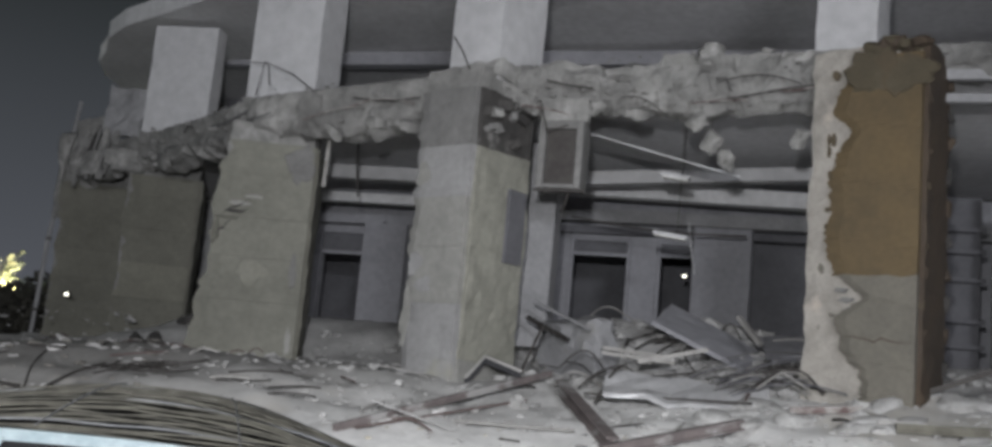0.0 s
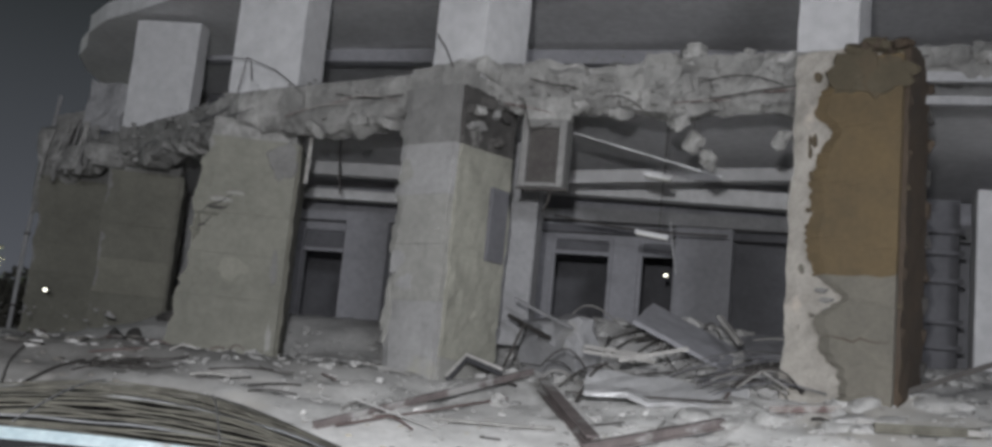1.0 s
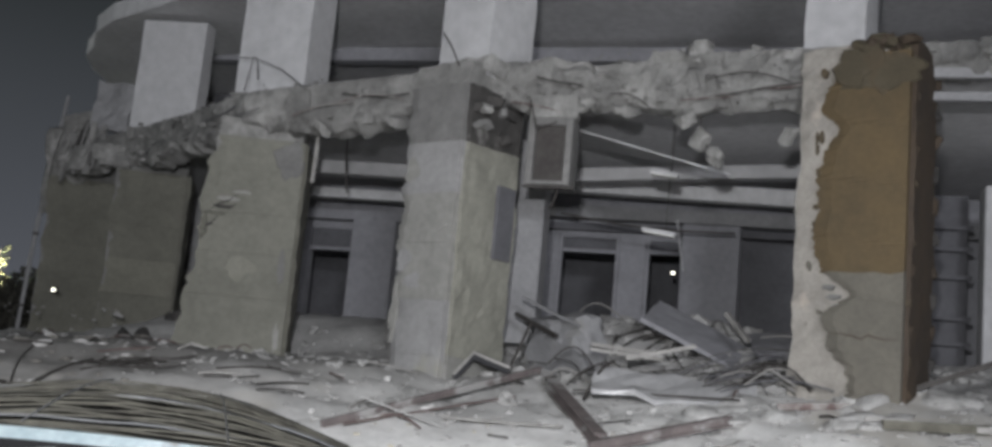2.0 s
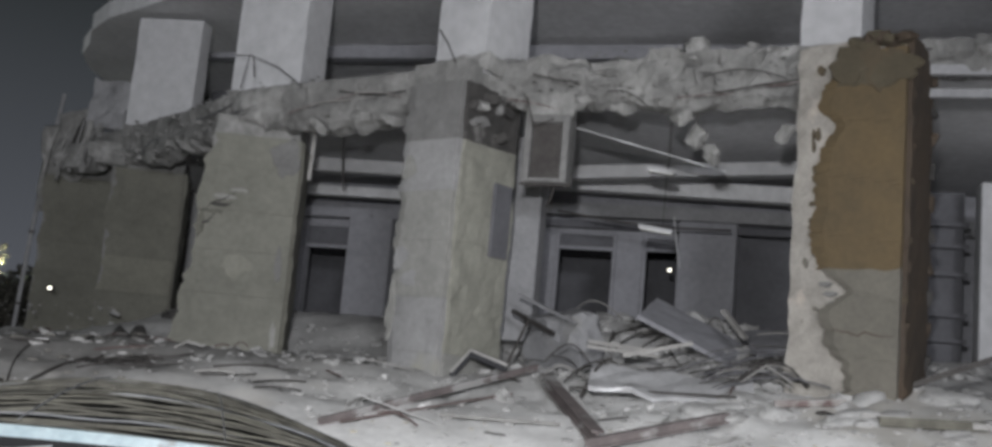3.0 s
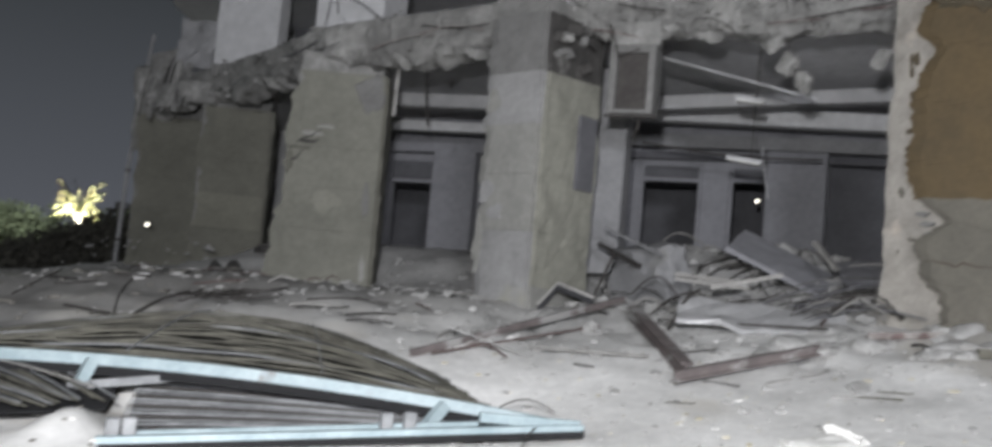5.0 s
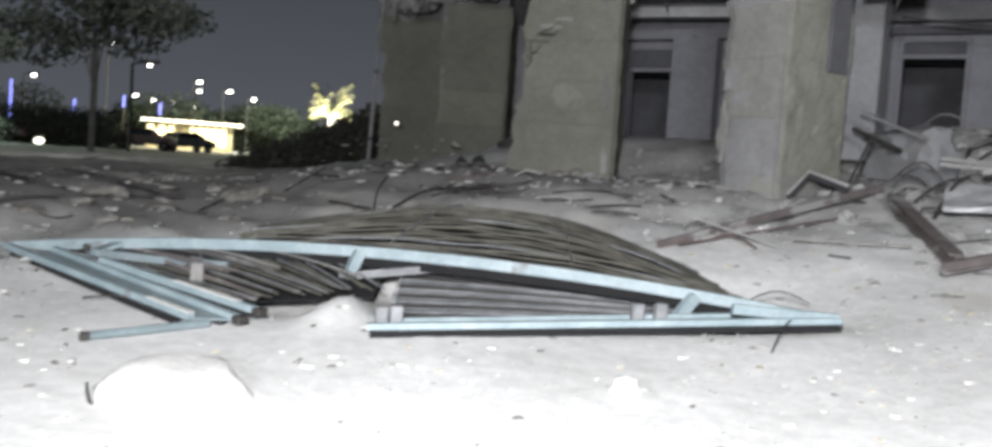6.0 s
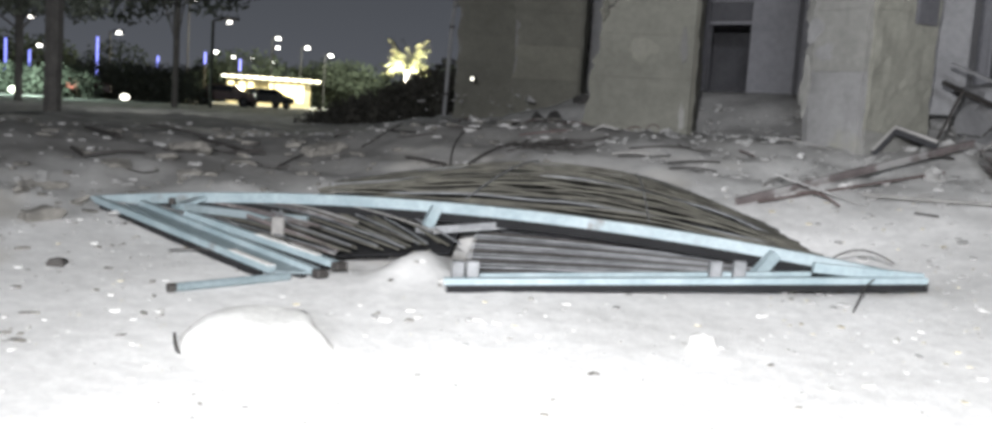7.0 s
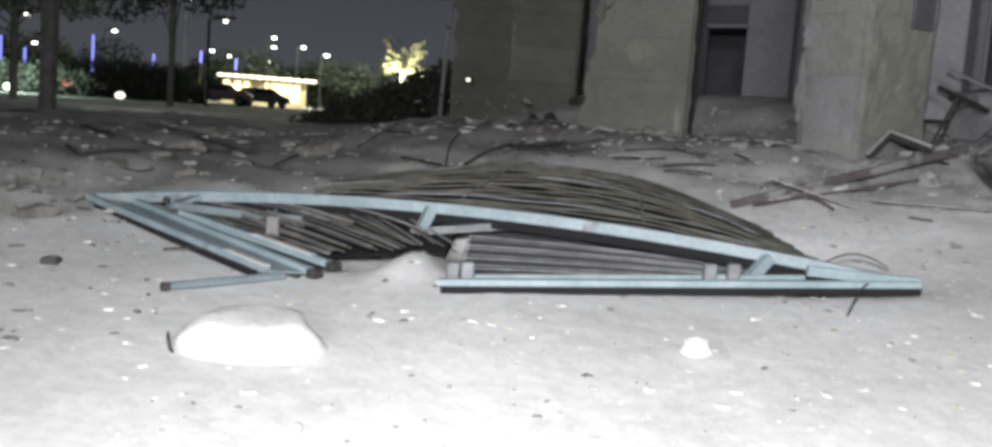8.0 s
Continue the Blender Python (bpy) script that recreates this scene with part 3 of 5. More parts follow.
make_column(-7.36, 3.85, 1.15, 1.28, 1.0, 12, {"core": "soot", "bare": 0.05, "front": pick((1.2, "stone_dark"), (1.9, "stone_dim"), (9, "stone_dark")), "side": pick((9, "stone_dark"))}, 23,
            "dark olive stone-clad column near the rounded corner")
# the corner's deep shade is put into this column's dark stone
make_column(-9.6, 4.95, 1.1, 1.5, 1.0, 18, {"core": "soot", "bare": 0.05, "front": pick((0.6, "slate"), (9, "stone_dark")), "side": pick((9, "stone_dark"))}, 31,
            "stone-clad corner column with deep shade painted into its dark stone")


def make_ochre_column():
    base = ruin(4.9, -0.1, 1.35)
    h = 4.2
    w, d = 1.24, 1.0
    e = thing("column", base, -36, "column with peeling ochre plaster over pale bare mortar", "column", "columns of the ruined front")
    part("core", rough_box((0, 0, h / 2 - 0.3), (w - 0.05, d - 0.05, h + 0.6), 0.05, 0.13, 3.0, 5), "mortar", e, "bare pale mortar core")
    # the shade on this side is painted as dark brown
    part("side_facing", rough_box((w / 2 + 0.02, 0, h / 2), (0.1, d - 0.04, h), 0.02, 0.2, 4, 6), "brown", e, "facing coloured dark brown for the shaded side")

    def sheet(name, z0, z1, edge, th, material, label):
        bm = bmesh.new()
        n = 70
        f, k = [], []
        for i in range(n + 1):
            z = z0 + (z1 - z0) * i / n
            rag = (1 - i / n) ** 6
            x = edge(z) + 0.06 * noise.noise(Vector((z * 5, 1, 2))) + 0.05 * noise.noise(Vector((z * 14, 3, 2))) + 0.03 * noise.noise(Vector((z * 31, 3, 2)))
            f.append([bm.verts.new((x + (w / 2 + 0.02 - x) * j / 6, -d / 2 - th * (0.4 if j == 0 else 1) + 0.012 * noise.noise(Vector((x + j, z * 2, 0))) + (0.009 if (z + 0.02 * j) % 0.66 < 0.03 else 0), z + rag * 0.03 * (noise.noise(Vector((j * 0.9, 3, z0))) + 0.3))) for j in range(7)])
            k.append([bm.verts.new((p.co.x, -d / 2 + 0.06, p.co.z)) for p in f[-1]])
        for i in range(n):
            for j in range(6):
                bm.faces.new((f[i][j], f[i][j + 1], f[i + 1][j + 1], f[i + 1][j]))
            bm.faces.new((f[i][0], f[i + 1][0], k[i + 1][0], k[i][0]))
            bm.faces.new((f[i][6], f[i + 1][6], k[i + 1][6], k[i][6]))
        for i in (0, n):
            for j in range(6):
                bm.faces.new((f[i][j], f[i][j + 1], k[i][j + 1], k[i][j]))
        part(name, bm, material, e, label)

    def bump(z, at, wide, tall):
        return tall * math.exp(-((z - at) / wide) ** 2)

    sheet("plaster", 1.56, 4.05, lambda z: -0.36 + bump(z, 3.2, 0.13, 0.22) + bump(z, 2.95, 0.2, 0.1) + bump(z, 4.0, 0.35, 0.26) + bump(z, 2.3, 0.1, 0.06) + bump(z, 1.5, 0.2, 0.12), 0.075, "ochre", "peeling ochre brown plaster")
    sheet("stone_base", 0.0, 1.6, lambda z: -0.28 + bump(z, 1.34, 0.2, 0.3) + bump(z, 0.35, 0.42, 0.36), 0.066, "ochre_low", "weathered olive grey stone facing")
    for k in range(14):
        f = (k * 0.618) % 1
        part("stain", flake(-0.02 + 0.62 * f, -d / 2 - 0.076, 3.98 - 0.26 * ((k * 0.43) % 1), 0.24 + 0.1 * (k % 3), 0.22 + 0.1 * (k % 2), 0.004 + 0.0012 * k, 3 + k), "moss" if k % 3 else "ochre_dim", e, "damp dark stain under the slab")
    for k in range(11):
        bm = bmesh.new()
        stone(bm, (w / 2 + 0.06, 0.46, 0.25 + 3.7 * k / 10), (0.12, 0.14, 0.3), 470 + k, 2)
        part("broken_edge", bm, ("brown", "dark_hollow_rubble")[k % 2], e, "crumbled arris")
    part("crack", crack(-0.1, 0.88, 0.6, 0.85, 0.014, 4, -d / 2 - 0.062), "brown", e, "dark worn joint")
    for k in range(3):
        part("notch", flake(-0.17 + 0.05 * k, -d / 2 + 0.0, 1.4 - 0.11 * k, 0.14, 0.05, 0.03, 40 + k), "soot", e, "dark notch in the mortar")
    for k in range(9):
        f = (k * 0.618) % 1
        bm = bmesh.new()
        stone(bm, (0.05 + 0.6 * f, -0.36 - 0.2 * ((k * 0.37) % 1), 4.1 + 0.1 * ((k * 0.71) % 1)), (0.3, 0.3, 0.16), 400 + k, 2)
        part("broken_edge", bm, "moss" if k % 2 else "brown", e, "torn dark concrete at the head")
    for k in range(12):
        bm = bmesh.new()
        stone(bm, (w / 2 + 0.04, -0.45 + 0.08 * ((k * 0.37) % 1), 0.3 + 3.6 * k / 11), (0.1, 0.1, 0.2), 430 + k, 2)
        part("broken_edge", bm, ("brown", "ochre_dim")[k % 2], e, "crumbled arris")
    rr = random.Random(44)
    for k in range(14):
        z = rr.uniform(0.9, 3.9)
        x = -0.42 + 0.12 * rr.random() if z > 1.6 else rr.uniform(-0.45, -0.25)
        part("plaster_flake", flake(x, -d / 2 + 0.02, z, rr.uniform(0.03, 0.08), rr.uniform(0.03, 0.14), rr.uniform(0.02, 0.035), k), "ochre_dim" if z > 1.9 else rr.choice(["ochre_low", "mortar"]), e)
    return e


make_ochre_column()


def make_upper_column(u, v, w, d, turn, seed, z0=5.2, h=2.34):
    e = thing("upper_column", ruin(u, v, z0 + tilt(u)), turn, "white painted concrete column of the upper storey", "column", "upper columns")
    part("shaft", rough_box((0, 0, h / 2), (w, d, h), 0.012, 0.25, 3, seed), "white", e)
    part("foot", rough_box((0.05, 0, 0.1), (w + 0.12, d + 0.12, 0.22), 0.06, 0.14, 4, seed + 2), "broken", e, "crumbled concrete foot")
    return e


make_upper_column(0.1, 0.15, 0.85, 0.9, -38, 71)
make_upper_column(-3.42, 1.1, 1.15, 0.7, -18, 72)
make_upper_column(-6.75, 3.1, 1.2, 0.4, -8, 73, h=2.2)
make_upper_column(4.6, 0.1, 0.72, 0.5, -36, 74)

# pier and back columns inside
for u, v, w, d, zt, lab in ((2.72, 6.75, 1.05, 0.5, 4.5, "grey plastered inner pier"), (7.5, 4.2, 1.2, 0.5, 4.9, "white plastered inner pier"),
                            (-4.1, 6.9, 0.95, 0.3, 4.4, "grey plastered inner pier"), (0.42, 2.0, 0.5, 0.4, 4.9, "slim off-white inner pier beside the front column")):
    e = thing("inner_pier", ruin(u, v, 1.9), TURN, lab, "pier", "inner piers")
    part("shaft", bx((0, 0, (zt - 1.9) / 2), (w, d, zt - 1.9), bevel=0.015), ("frame_grey" if "slim" in lab else "white") if "white" in lab else "grey", e)


# ---------------------------------------------------------------- the fallen canopy
def make_canopy():
    e = thing("canopy", YARD @ Vector((-3.2, 7.4, 0.4)), -0.7, "fallen arched canopy with pale blue steel frame and dark slats", "canopy")
    o = Vector((-3.2, 7.4, 0.4))
    a, mid, b = Vector((-6.47, 6.74, 0.55)), Vector((-3.3, 7.45, 0.74)), Vector((0.1, 8.0, 0.5))

    def arch(s):
        c = mid * 2 - (a + b) / 2
        return a * (1 - s) ** 2 + c * 2 * s * (1 - s) + b * s ** 2 - o

    part("arch_rail", rod([arch(i / 30) for i in range(31)], 0.07, 0.085), "blue", e, "pale blue curved steel rail")
    # two black strips paint the shade under and behind the arch rail
    part("arch_web", rod([arch(0.05 + 0.9 * i / 30) + Vector((0, 0.01, -0.08)) for i in range(31)], 0.03, 0.085), "gap_shade", e, "black strip painting the shade under the rail")
    part("dark_gap_sheet", rod([arch(0.1 + 0.3 * i / 14) + Vector((0, 0.07, -0.13)) for i in range(15)], 0.02, 0.13), "gap_shade", e, "black strip painting the shaded gap behind the rail")
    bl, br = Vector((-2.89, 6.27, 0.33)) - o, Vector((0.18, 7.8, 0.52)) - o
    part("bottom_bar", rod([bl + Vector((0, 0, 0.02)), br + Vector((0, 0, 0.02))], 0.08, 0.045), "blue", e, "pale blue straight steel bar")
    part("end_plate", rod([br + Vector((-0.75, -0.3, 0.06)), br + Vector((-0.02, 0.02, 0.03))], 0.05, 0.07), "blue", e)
    # black strip paints the shadow below the bottom bar
    part("bar_web", rod([bl + Vector((0.02, 0.0, -0.03)), br + Vector((0.0, 0.0, -0.03))], 0.07, 0.05), "gap_shade", e, "black strip painting the shadow under the bar")
    part("inner_bar", rod([bl + Vector((0.1, 0.22, 0.04)), bl.lerp(br, 0.75) + Vector((0, 0.12, 0.05))], 0.04, 0.04), "blue", e, "bare metal tube")


    for s, q in ((0.47, Vector((-0.05, -0.1, -0.16))), (0.86, Vector((-0.14, -0.16, -0.2)))):
        part("strut", rod([arch(s) + Vector((0, -0.05, 0)), arch(s) + q], 0.08, 0.08), "blue", e)
        part("strut_foot", bx(arch(s) + q + Vector((-0.02, 0, -0.03)), (0.14, 0.08, 0.05), 10, bevel=0.008), "slat_pale", e, "dusty bolted foot")
    part("cross_brace", rod([arch(0.575) + Vector((0, 0.05, -0.07)), arch(0.455) + Vector((0, -0.05, -0.2))], 0.05, 0.06), "slat_pale", e)
    # covering slats behind the arch, over a sheet painted black as gap shade
    def cover(s, w, low=0.0):
        hump = math.sin(math.pi * min(1, max(0, (s - 0.2) / 0.72)) ** 1.3)
        p = arch(s) + Vector((-0.25, 1.0, 0)) * (2.0 * w * (0.3 + 0.7 * hump))
        p.z += 0.33 * hump * math.sin(w * math.pi * 0.58) + 0.02 - low
        return p

    for k in range(27):
        w = (k + 0.2) / 27
        lo, hi = 0.3 + 0.1 * abs(noise.noise(Vector((k * 2.3, 1, 0)))), 0.915 - 0.06 * w + 0.025 * noise.noise(Vector((k * 1.7, 4, 0)))
        pts = [cover(lo + (hi - lo) * i / 18, w) + Vector((0, 0, 0.035 * noise.noise(Vector((k * 1.9, i * 0.35, 0))))) for i in range(19)]
        part("slat", rod(pts, 0.056 + 0.035 * noise.noise(Vector((k * 3.3, 2, 1))), 0.012), "slat_pale" if k % 9 == 4 else "slat", e)
    for s0, s1 in ((0.5, 0.56), (0.72, 0.7)):
        part("tie_wire", rod([cover(s0 + (s1 - s0) * i / 8, 0.05 + 0.85 * i / 8) + Vector((0, 0, 0.03)) for i in range(9)], 0.014, 0.014, 5), "slat_pale", e, "thin pale tie wire")
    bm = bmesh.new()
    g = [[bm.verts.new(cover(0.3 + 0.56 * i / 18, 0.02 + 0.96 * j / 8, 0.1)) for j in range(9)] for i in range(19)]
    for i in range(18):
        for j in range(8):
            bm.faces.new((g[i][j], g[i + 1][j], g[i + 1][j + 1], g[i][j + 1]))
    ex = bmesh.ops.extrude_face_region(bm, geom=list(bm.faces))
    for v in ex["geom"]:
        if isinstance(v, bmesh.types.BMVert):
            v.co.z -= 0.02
    part("backing_sheet", bm, "gap_shade", e, "black sheet painting the shade between the slats")
    # slats under the arch, right bay, over a backing that paints their shade
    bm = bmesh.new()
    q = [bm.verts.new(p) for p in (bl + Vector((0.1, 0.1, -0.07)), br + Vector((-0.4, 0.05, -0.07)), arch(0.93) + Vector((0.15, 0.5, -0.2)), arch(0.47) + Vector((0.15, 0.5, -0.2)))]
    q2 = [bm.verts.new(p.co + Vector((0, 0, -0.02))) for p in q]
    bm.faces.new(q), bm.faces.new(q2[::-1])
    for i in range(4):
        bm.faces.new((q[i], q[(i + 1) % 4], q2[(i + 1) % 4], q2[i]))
    part("backing_sheet", bm, "gap_shade", e, "black sheet painting the shade between the slats")
    for k in range(20):
        f = (k + 0.5) / 20
        pts = []
        for i in range(7):
            t = i / 6
            lo = bl.lerp(br, 0.02 + 0.93 * t)
            hi = arch(0.47 + 0.47 * t) + Vector((0.15, 0.5, -0.16))
            pts.append(lo.lerp(hi, f * 0.95) + Vector((0, 0, -0.05 + 0.06 * f)))
        part("slat", rod(pts, 0.03, 0.012), "blue" if k in (1, 3) else ("slat_pale", "slat_pale", "iron")[k % 3], e)
    # slats under the arch, left bay, fallen askew
    def low(x, y, z):
        return Vector((x, y, max(z, ground_z(x, y) + 0.035))) - o

    # black sheet paints the shade between the left bay's slats
    bm = bmesh.new()
    g = []
    for i in range(13):
        f = i / 12
        p0, p1 = arch(0.07 + 0.41 * f) + o + Vector((0.05, 0.2, -0.15)), Vector((-4.15 + 0.85 * f, 6.5 + 0.72 * f, 0.33 + 0.07 * f))
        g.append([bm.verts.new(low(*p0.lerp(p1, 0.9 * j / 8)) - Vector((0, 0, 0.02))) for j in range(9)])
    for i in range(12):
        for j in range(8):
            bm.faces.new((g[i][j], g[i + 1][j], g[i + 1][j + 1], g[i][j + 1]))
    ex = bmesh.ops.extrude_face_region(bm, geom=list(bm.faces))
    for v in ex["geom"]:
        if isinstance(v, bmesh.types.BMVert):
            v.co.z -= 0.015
    part("backing_sheet", bm, "gap_shade", e, "black sheet painting the shade between the slats")
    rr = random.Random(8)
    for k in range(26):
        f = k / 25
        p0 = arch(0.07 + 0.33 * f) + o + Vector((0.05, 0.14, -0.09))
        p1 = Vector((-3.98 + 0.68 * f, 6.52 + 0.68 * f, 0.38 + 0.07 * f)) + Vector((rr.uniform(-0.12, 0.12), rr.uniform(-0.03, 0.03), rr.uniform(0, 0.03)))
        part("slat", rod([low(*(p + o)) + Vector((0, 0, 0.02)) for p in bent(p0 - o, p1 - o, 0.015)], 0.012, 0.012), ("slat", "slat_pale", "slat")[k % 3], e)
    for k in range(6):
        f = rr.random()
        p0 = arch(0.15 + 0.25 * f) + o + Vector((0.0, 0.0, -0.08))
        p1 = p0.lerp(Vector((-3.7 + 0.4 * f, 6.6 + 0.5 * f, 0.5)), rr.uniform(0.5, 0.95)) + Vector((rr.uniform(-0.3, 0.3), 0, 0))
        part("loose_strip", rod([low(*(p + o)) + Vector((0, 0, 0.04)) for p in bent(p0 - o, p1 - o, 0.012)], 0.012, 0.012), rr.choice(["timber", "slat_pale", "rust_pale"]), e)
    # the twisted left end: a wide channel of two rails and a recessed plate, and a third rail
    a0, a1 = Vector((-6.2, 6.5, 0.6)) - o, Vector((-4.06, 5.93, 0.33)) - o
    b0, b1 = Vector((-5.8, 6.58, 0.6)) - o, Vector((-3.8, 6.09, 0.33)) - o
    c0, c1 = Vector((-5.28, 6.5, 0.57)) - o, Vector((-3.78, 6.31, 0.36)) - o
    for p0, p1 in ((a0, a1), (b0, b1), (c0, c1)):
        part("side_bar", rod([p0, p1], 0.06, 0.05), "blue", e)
        # black strip paints the shade under each side bar
        part("bar_web", rod([p0 + Vector((0.06, 0, -0.05)), p1 + Vector((-0.1, 0, -0.045))], 0.05, 0.05), "gap_shade", e, "black strip painting the shadow under the bar")
    bm = bmesh.new()
    q = [bm.verts.new(p) for p in (a0 + Vector((0.3, 0, -0.01)), a1 + Vector((0.02, 0, -0.01)), b1 + Vector((0, 0, -0.01)), b0 + Vector((0, 0, -0.01)))]
    q2 = [bm.verts.new(p.co + Vector((0, 0, -0.012))) for p in q]
    bm.faces.new(q), bm.faces.new(q2[::-1])
    for i in range(4):
        bm.faces.new((q[i], q[(i + 1) % 4], q2[(i + 1) % 4], q2[i]))
    part("channel_plate", bm, "blue_dim", e, "recessed plate in blue darkened as painted shade")
    # white strips paint the glare on two of the bars
    part("bare_end", rod([a0.lerp(a1, 0.8) + Vector((0, 0, 0.028)), a1 + Vector((0, 0, 0.028))], 0.062, 0.008), "rock", e, "white strip painting the glare on the bar end")
    part("bare_end", rod([c0.lerp(c1, 0.5) + Vector((0, 0, 0.028)), c0.lerp(c1, 0.9) + Vector((0, 0, 0.028))], 0.062, 0.008), "rock", e, "white strip painting the glare on the bar end")
    for p in (b1, c1):
        part("end_cap", bx(p + Vector((0.03, 0.0, -0.01)), (0.08, 0.1, 0.06), -15, bevel=0.008), "iron", e, "dark torn bar end")
    gus = arch(0.16)
    part("gusset", rod([gus + Vector((0, -0.03, 0.0)), gus + Vector((-0.1, -0.26, -0.08))], 0.13, 0.03), "blue", e, "blue gusset plate")
    part("gusset_bolt", rod([gus + Vector((-0.1, -0.3, -0.05)), gus + Vector((-0.1, -0.3, 0.0))], 0.06, 0.06, 8), "iron", e)
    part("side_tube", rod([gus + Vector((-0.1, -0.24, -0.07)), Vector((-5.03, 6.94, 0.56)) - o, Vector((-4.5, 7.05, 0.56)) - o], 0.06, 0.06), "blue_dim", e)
    part("hook_tube", rod([Vector((-4.95, 6.85, 0.56)) - o, Vector((-3.95, 6.62, 0.42)) - o, Vector((-3.93, 6.55, 0.4)) - o, Vector((-4.35, 6.62, 0.42)) - o], 0.035, 0.035, 6), "rust_pale", e, "dusty pinkish bent tube")
    part("bracket", bx(Vector((-4.56, 6.72, 0.5)) - o, (0.1, 0.07, 0.2), 20, bevel=0.01), "timber", e, "pale dusty bracket")
    part("bracket_wire", rod([Vector((-4.6, 6.7, 0.55)) - o, Vector((-4.53, 6.7, 0.66)) - o, Vector((-4.46, 6.7, 0.56)) - o], 0.012, 0.012, 5), "slat_pale", e)
    for f, dx in ((0.02, 0), (0.05, 0.05), (0.55, 0), (0.6, 0)):
        p = bl.lerp(br, f) + Vector((0, 0.06, 0.09))
        part("bracket", bx(p, (0.09, 0.07, 0.13), 27 + 40 * dx, bevel=0.01), "slat_pale", e)
    return e


make_canopy()


def make_loose_tube():
    a, b = Vector((-4.37, 5.27, 0.25)), Vector((-3.95, 5.98, 0.29))
    e = thing("steel_tube", YARD @ a, -0.7, "pale blue steel tube lying in the dust", "tube")
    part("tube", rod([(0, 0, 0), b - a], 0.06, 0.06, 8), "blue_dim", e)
    part("end_plug", rod([(-0.02, -0.03, 0), (0.01, 0.015, 0)], 0.064, 0.064, 8), "iron", e, "dark open tube end")


make_loose_tube()


def make_rock(name, loc, s, seed, label, material="rock", sub=3):
    bm = bmesh.new()
    stone(bm, (0, 0, 0), s, seed, sub)
    ob = part(name, bm, material)
    ob.matrix_world = YARD @ pose(*loc)
    return tagged(ob, label, "rock")


def make_boulder():
    bm = bmesh.new()
    bmesh.ops.create_icosphere(bm, subdivisions=4, radius=0.5)
    for v in bm.verts:
        p = v.co.copy()
        k = 1 + 0.12 * noise.noise(p * 2.4 + Vector((4, 2, 7))) + 0.05 * noise.noise(p * 6)
        q = p * k
        q.z = min(q.z, 0.4 + 0.1 * noise.noise(p * 2))
        v.co = Vector((q.x * 0.86, q.y * 0.7, q.z * 0.57))
    ob = part("boulder", bm, "rock", smooth=True)
    ob.matrix_world = YARD @ pose(-3.36, 4.78, 0.07, 4, -3, 30)
    tagged(ob, "large rounded white limestone rock on the bright dust", "rock")


make_boulder()
# dark strip added to draw the line along the boulder's lower edge
e = thing("rock_edge_strip", YARD @ Vector((-3.36, 4.78, 0.0)), -0.7, "thin dark strip along the lower edge of the white rock", "rock")
part("flake", rod([(-0.82 * 0.45 * math.cos(a) + 0.57 * 0.4 * math.sin(a), -0.57 * 0.45 * math.cos(a) - 0.82 * 0.4 * math.sin(a), 0.16 - 0.16 * a + 0.015 * math.sin(9 * a)) for a in (0.0, 0.12, 0.24, 0.36, 0.48, 0.6, 0.72)], 0.014, 0.03), "iron", e)
make_rock("small_rock", (-1.05, 6.05, 0.2), (0.22, 0.2, 0.2), 8, "small white rock on the dust", sub=2)
make_rock("clod", (-5.32, 5.23, 0.3), (0.2, 0.16, 0.12), 18, "dark clod of earth on the dust", "iron", 2)


# ---------------------------------------------------------------- fallen steel
def i_beam(name, a, b, w, h, material, label, sag=0.0, roll=0.0):
    a, b = Vector(a), Vector(b)
    e = thing(name, a, 0, label, "beam", "fallen steel beams")
    up = Matrix.Rotation(radians(roll), 3, (b - a).normalized()) @ Vector((0, 0, 1))
    for nm, o, ww, hh in (("flange", h / 2, w, 0.02), ("flange", -h / 2, w, 0.02), ("web", 0, 0.02, h)):
        bm = bmesh.new()
        bar(bm, [Vector(p) - a + up * o for p in bent(a, b, sag, 6)], ww, hh, 4, up)
        part(nm, bm, material, e)
    return e


i_beam("steel_beam", (-1.5, 9.5, 0.86), (0.6, 12.3, 1.55), 0.045, 0.055, "rust_pale", "long rusty red steel beam propped on rubble")
i_beam("steel_beam", (0.69, 11.72, 1.42), (1.06, 9.4, 0.95), 0.13, 0.11, "rust_pale", "short rusty red steel beam lying askew")
i_beam("steel_beam", (0.93, 9.12, 0.9), (2.36, 9.98, 1.22), 0.09, 0.08, "rust_pale", "dusty grey steel beam on the dusty ground")

# ---------------------------------------------------------------- rubble
def lump_shapes(n=14):
    out = []
    for k in range(n):
        bm = bmesh.new()
        stone(bm, (0, 0, 0), (1, 1, 1), 300 + k, 1)
        bm.verts.ensure_lookup_table()
        out.append((np.array([v.co[:] for v in bm.verts]), np.array([[v.index for v in f.verts] for f in bm.faces])))
        bm.free()
    return out


LUMPS = lump_shapes()


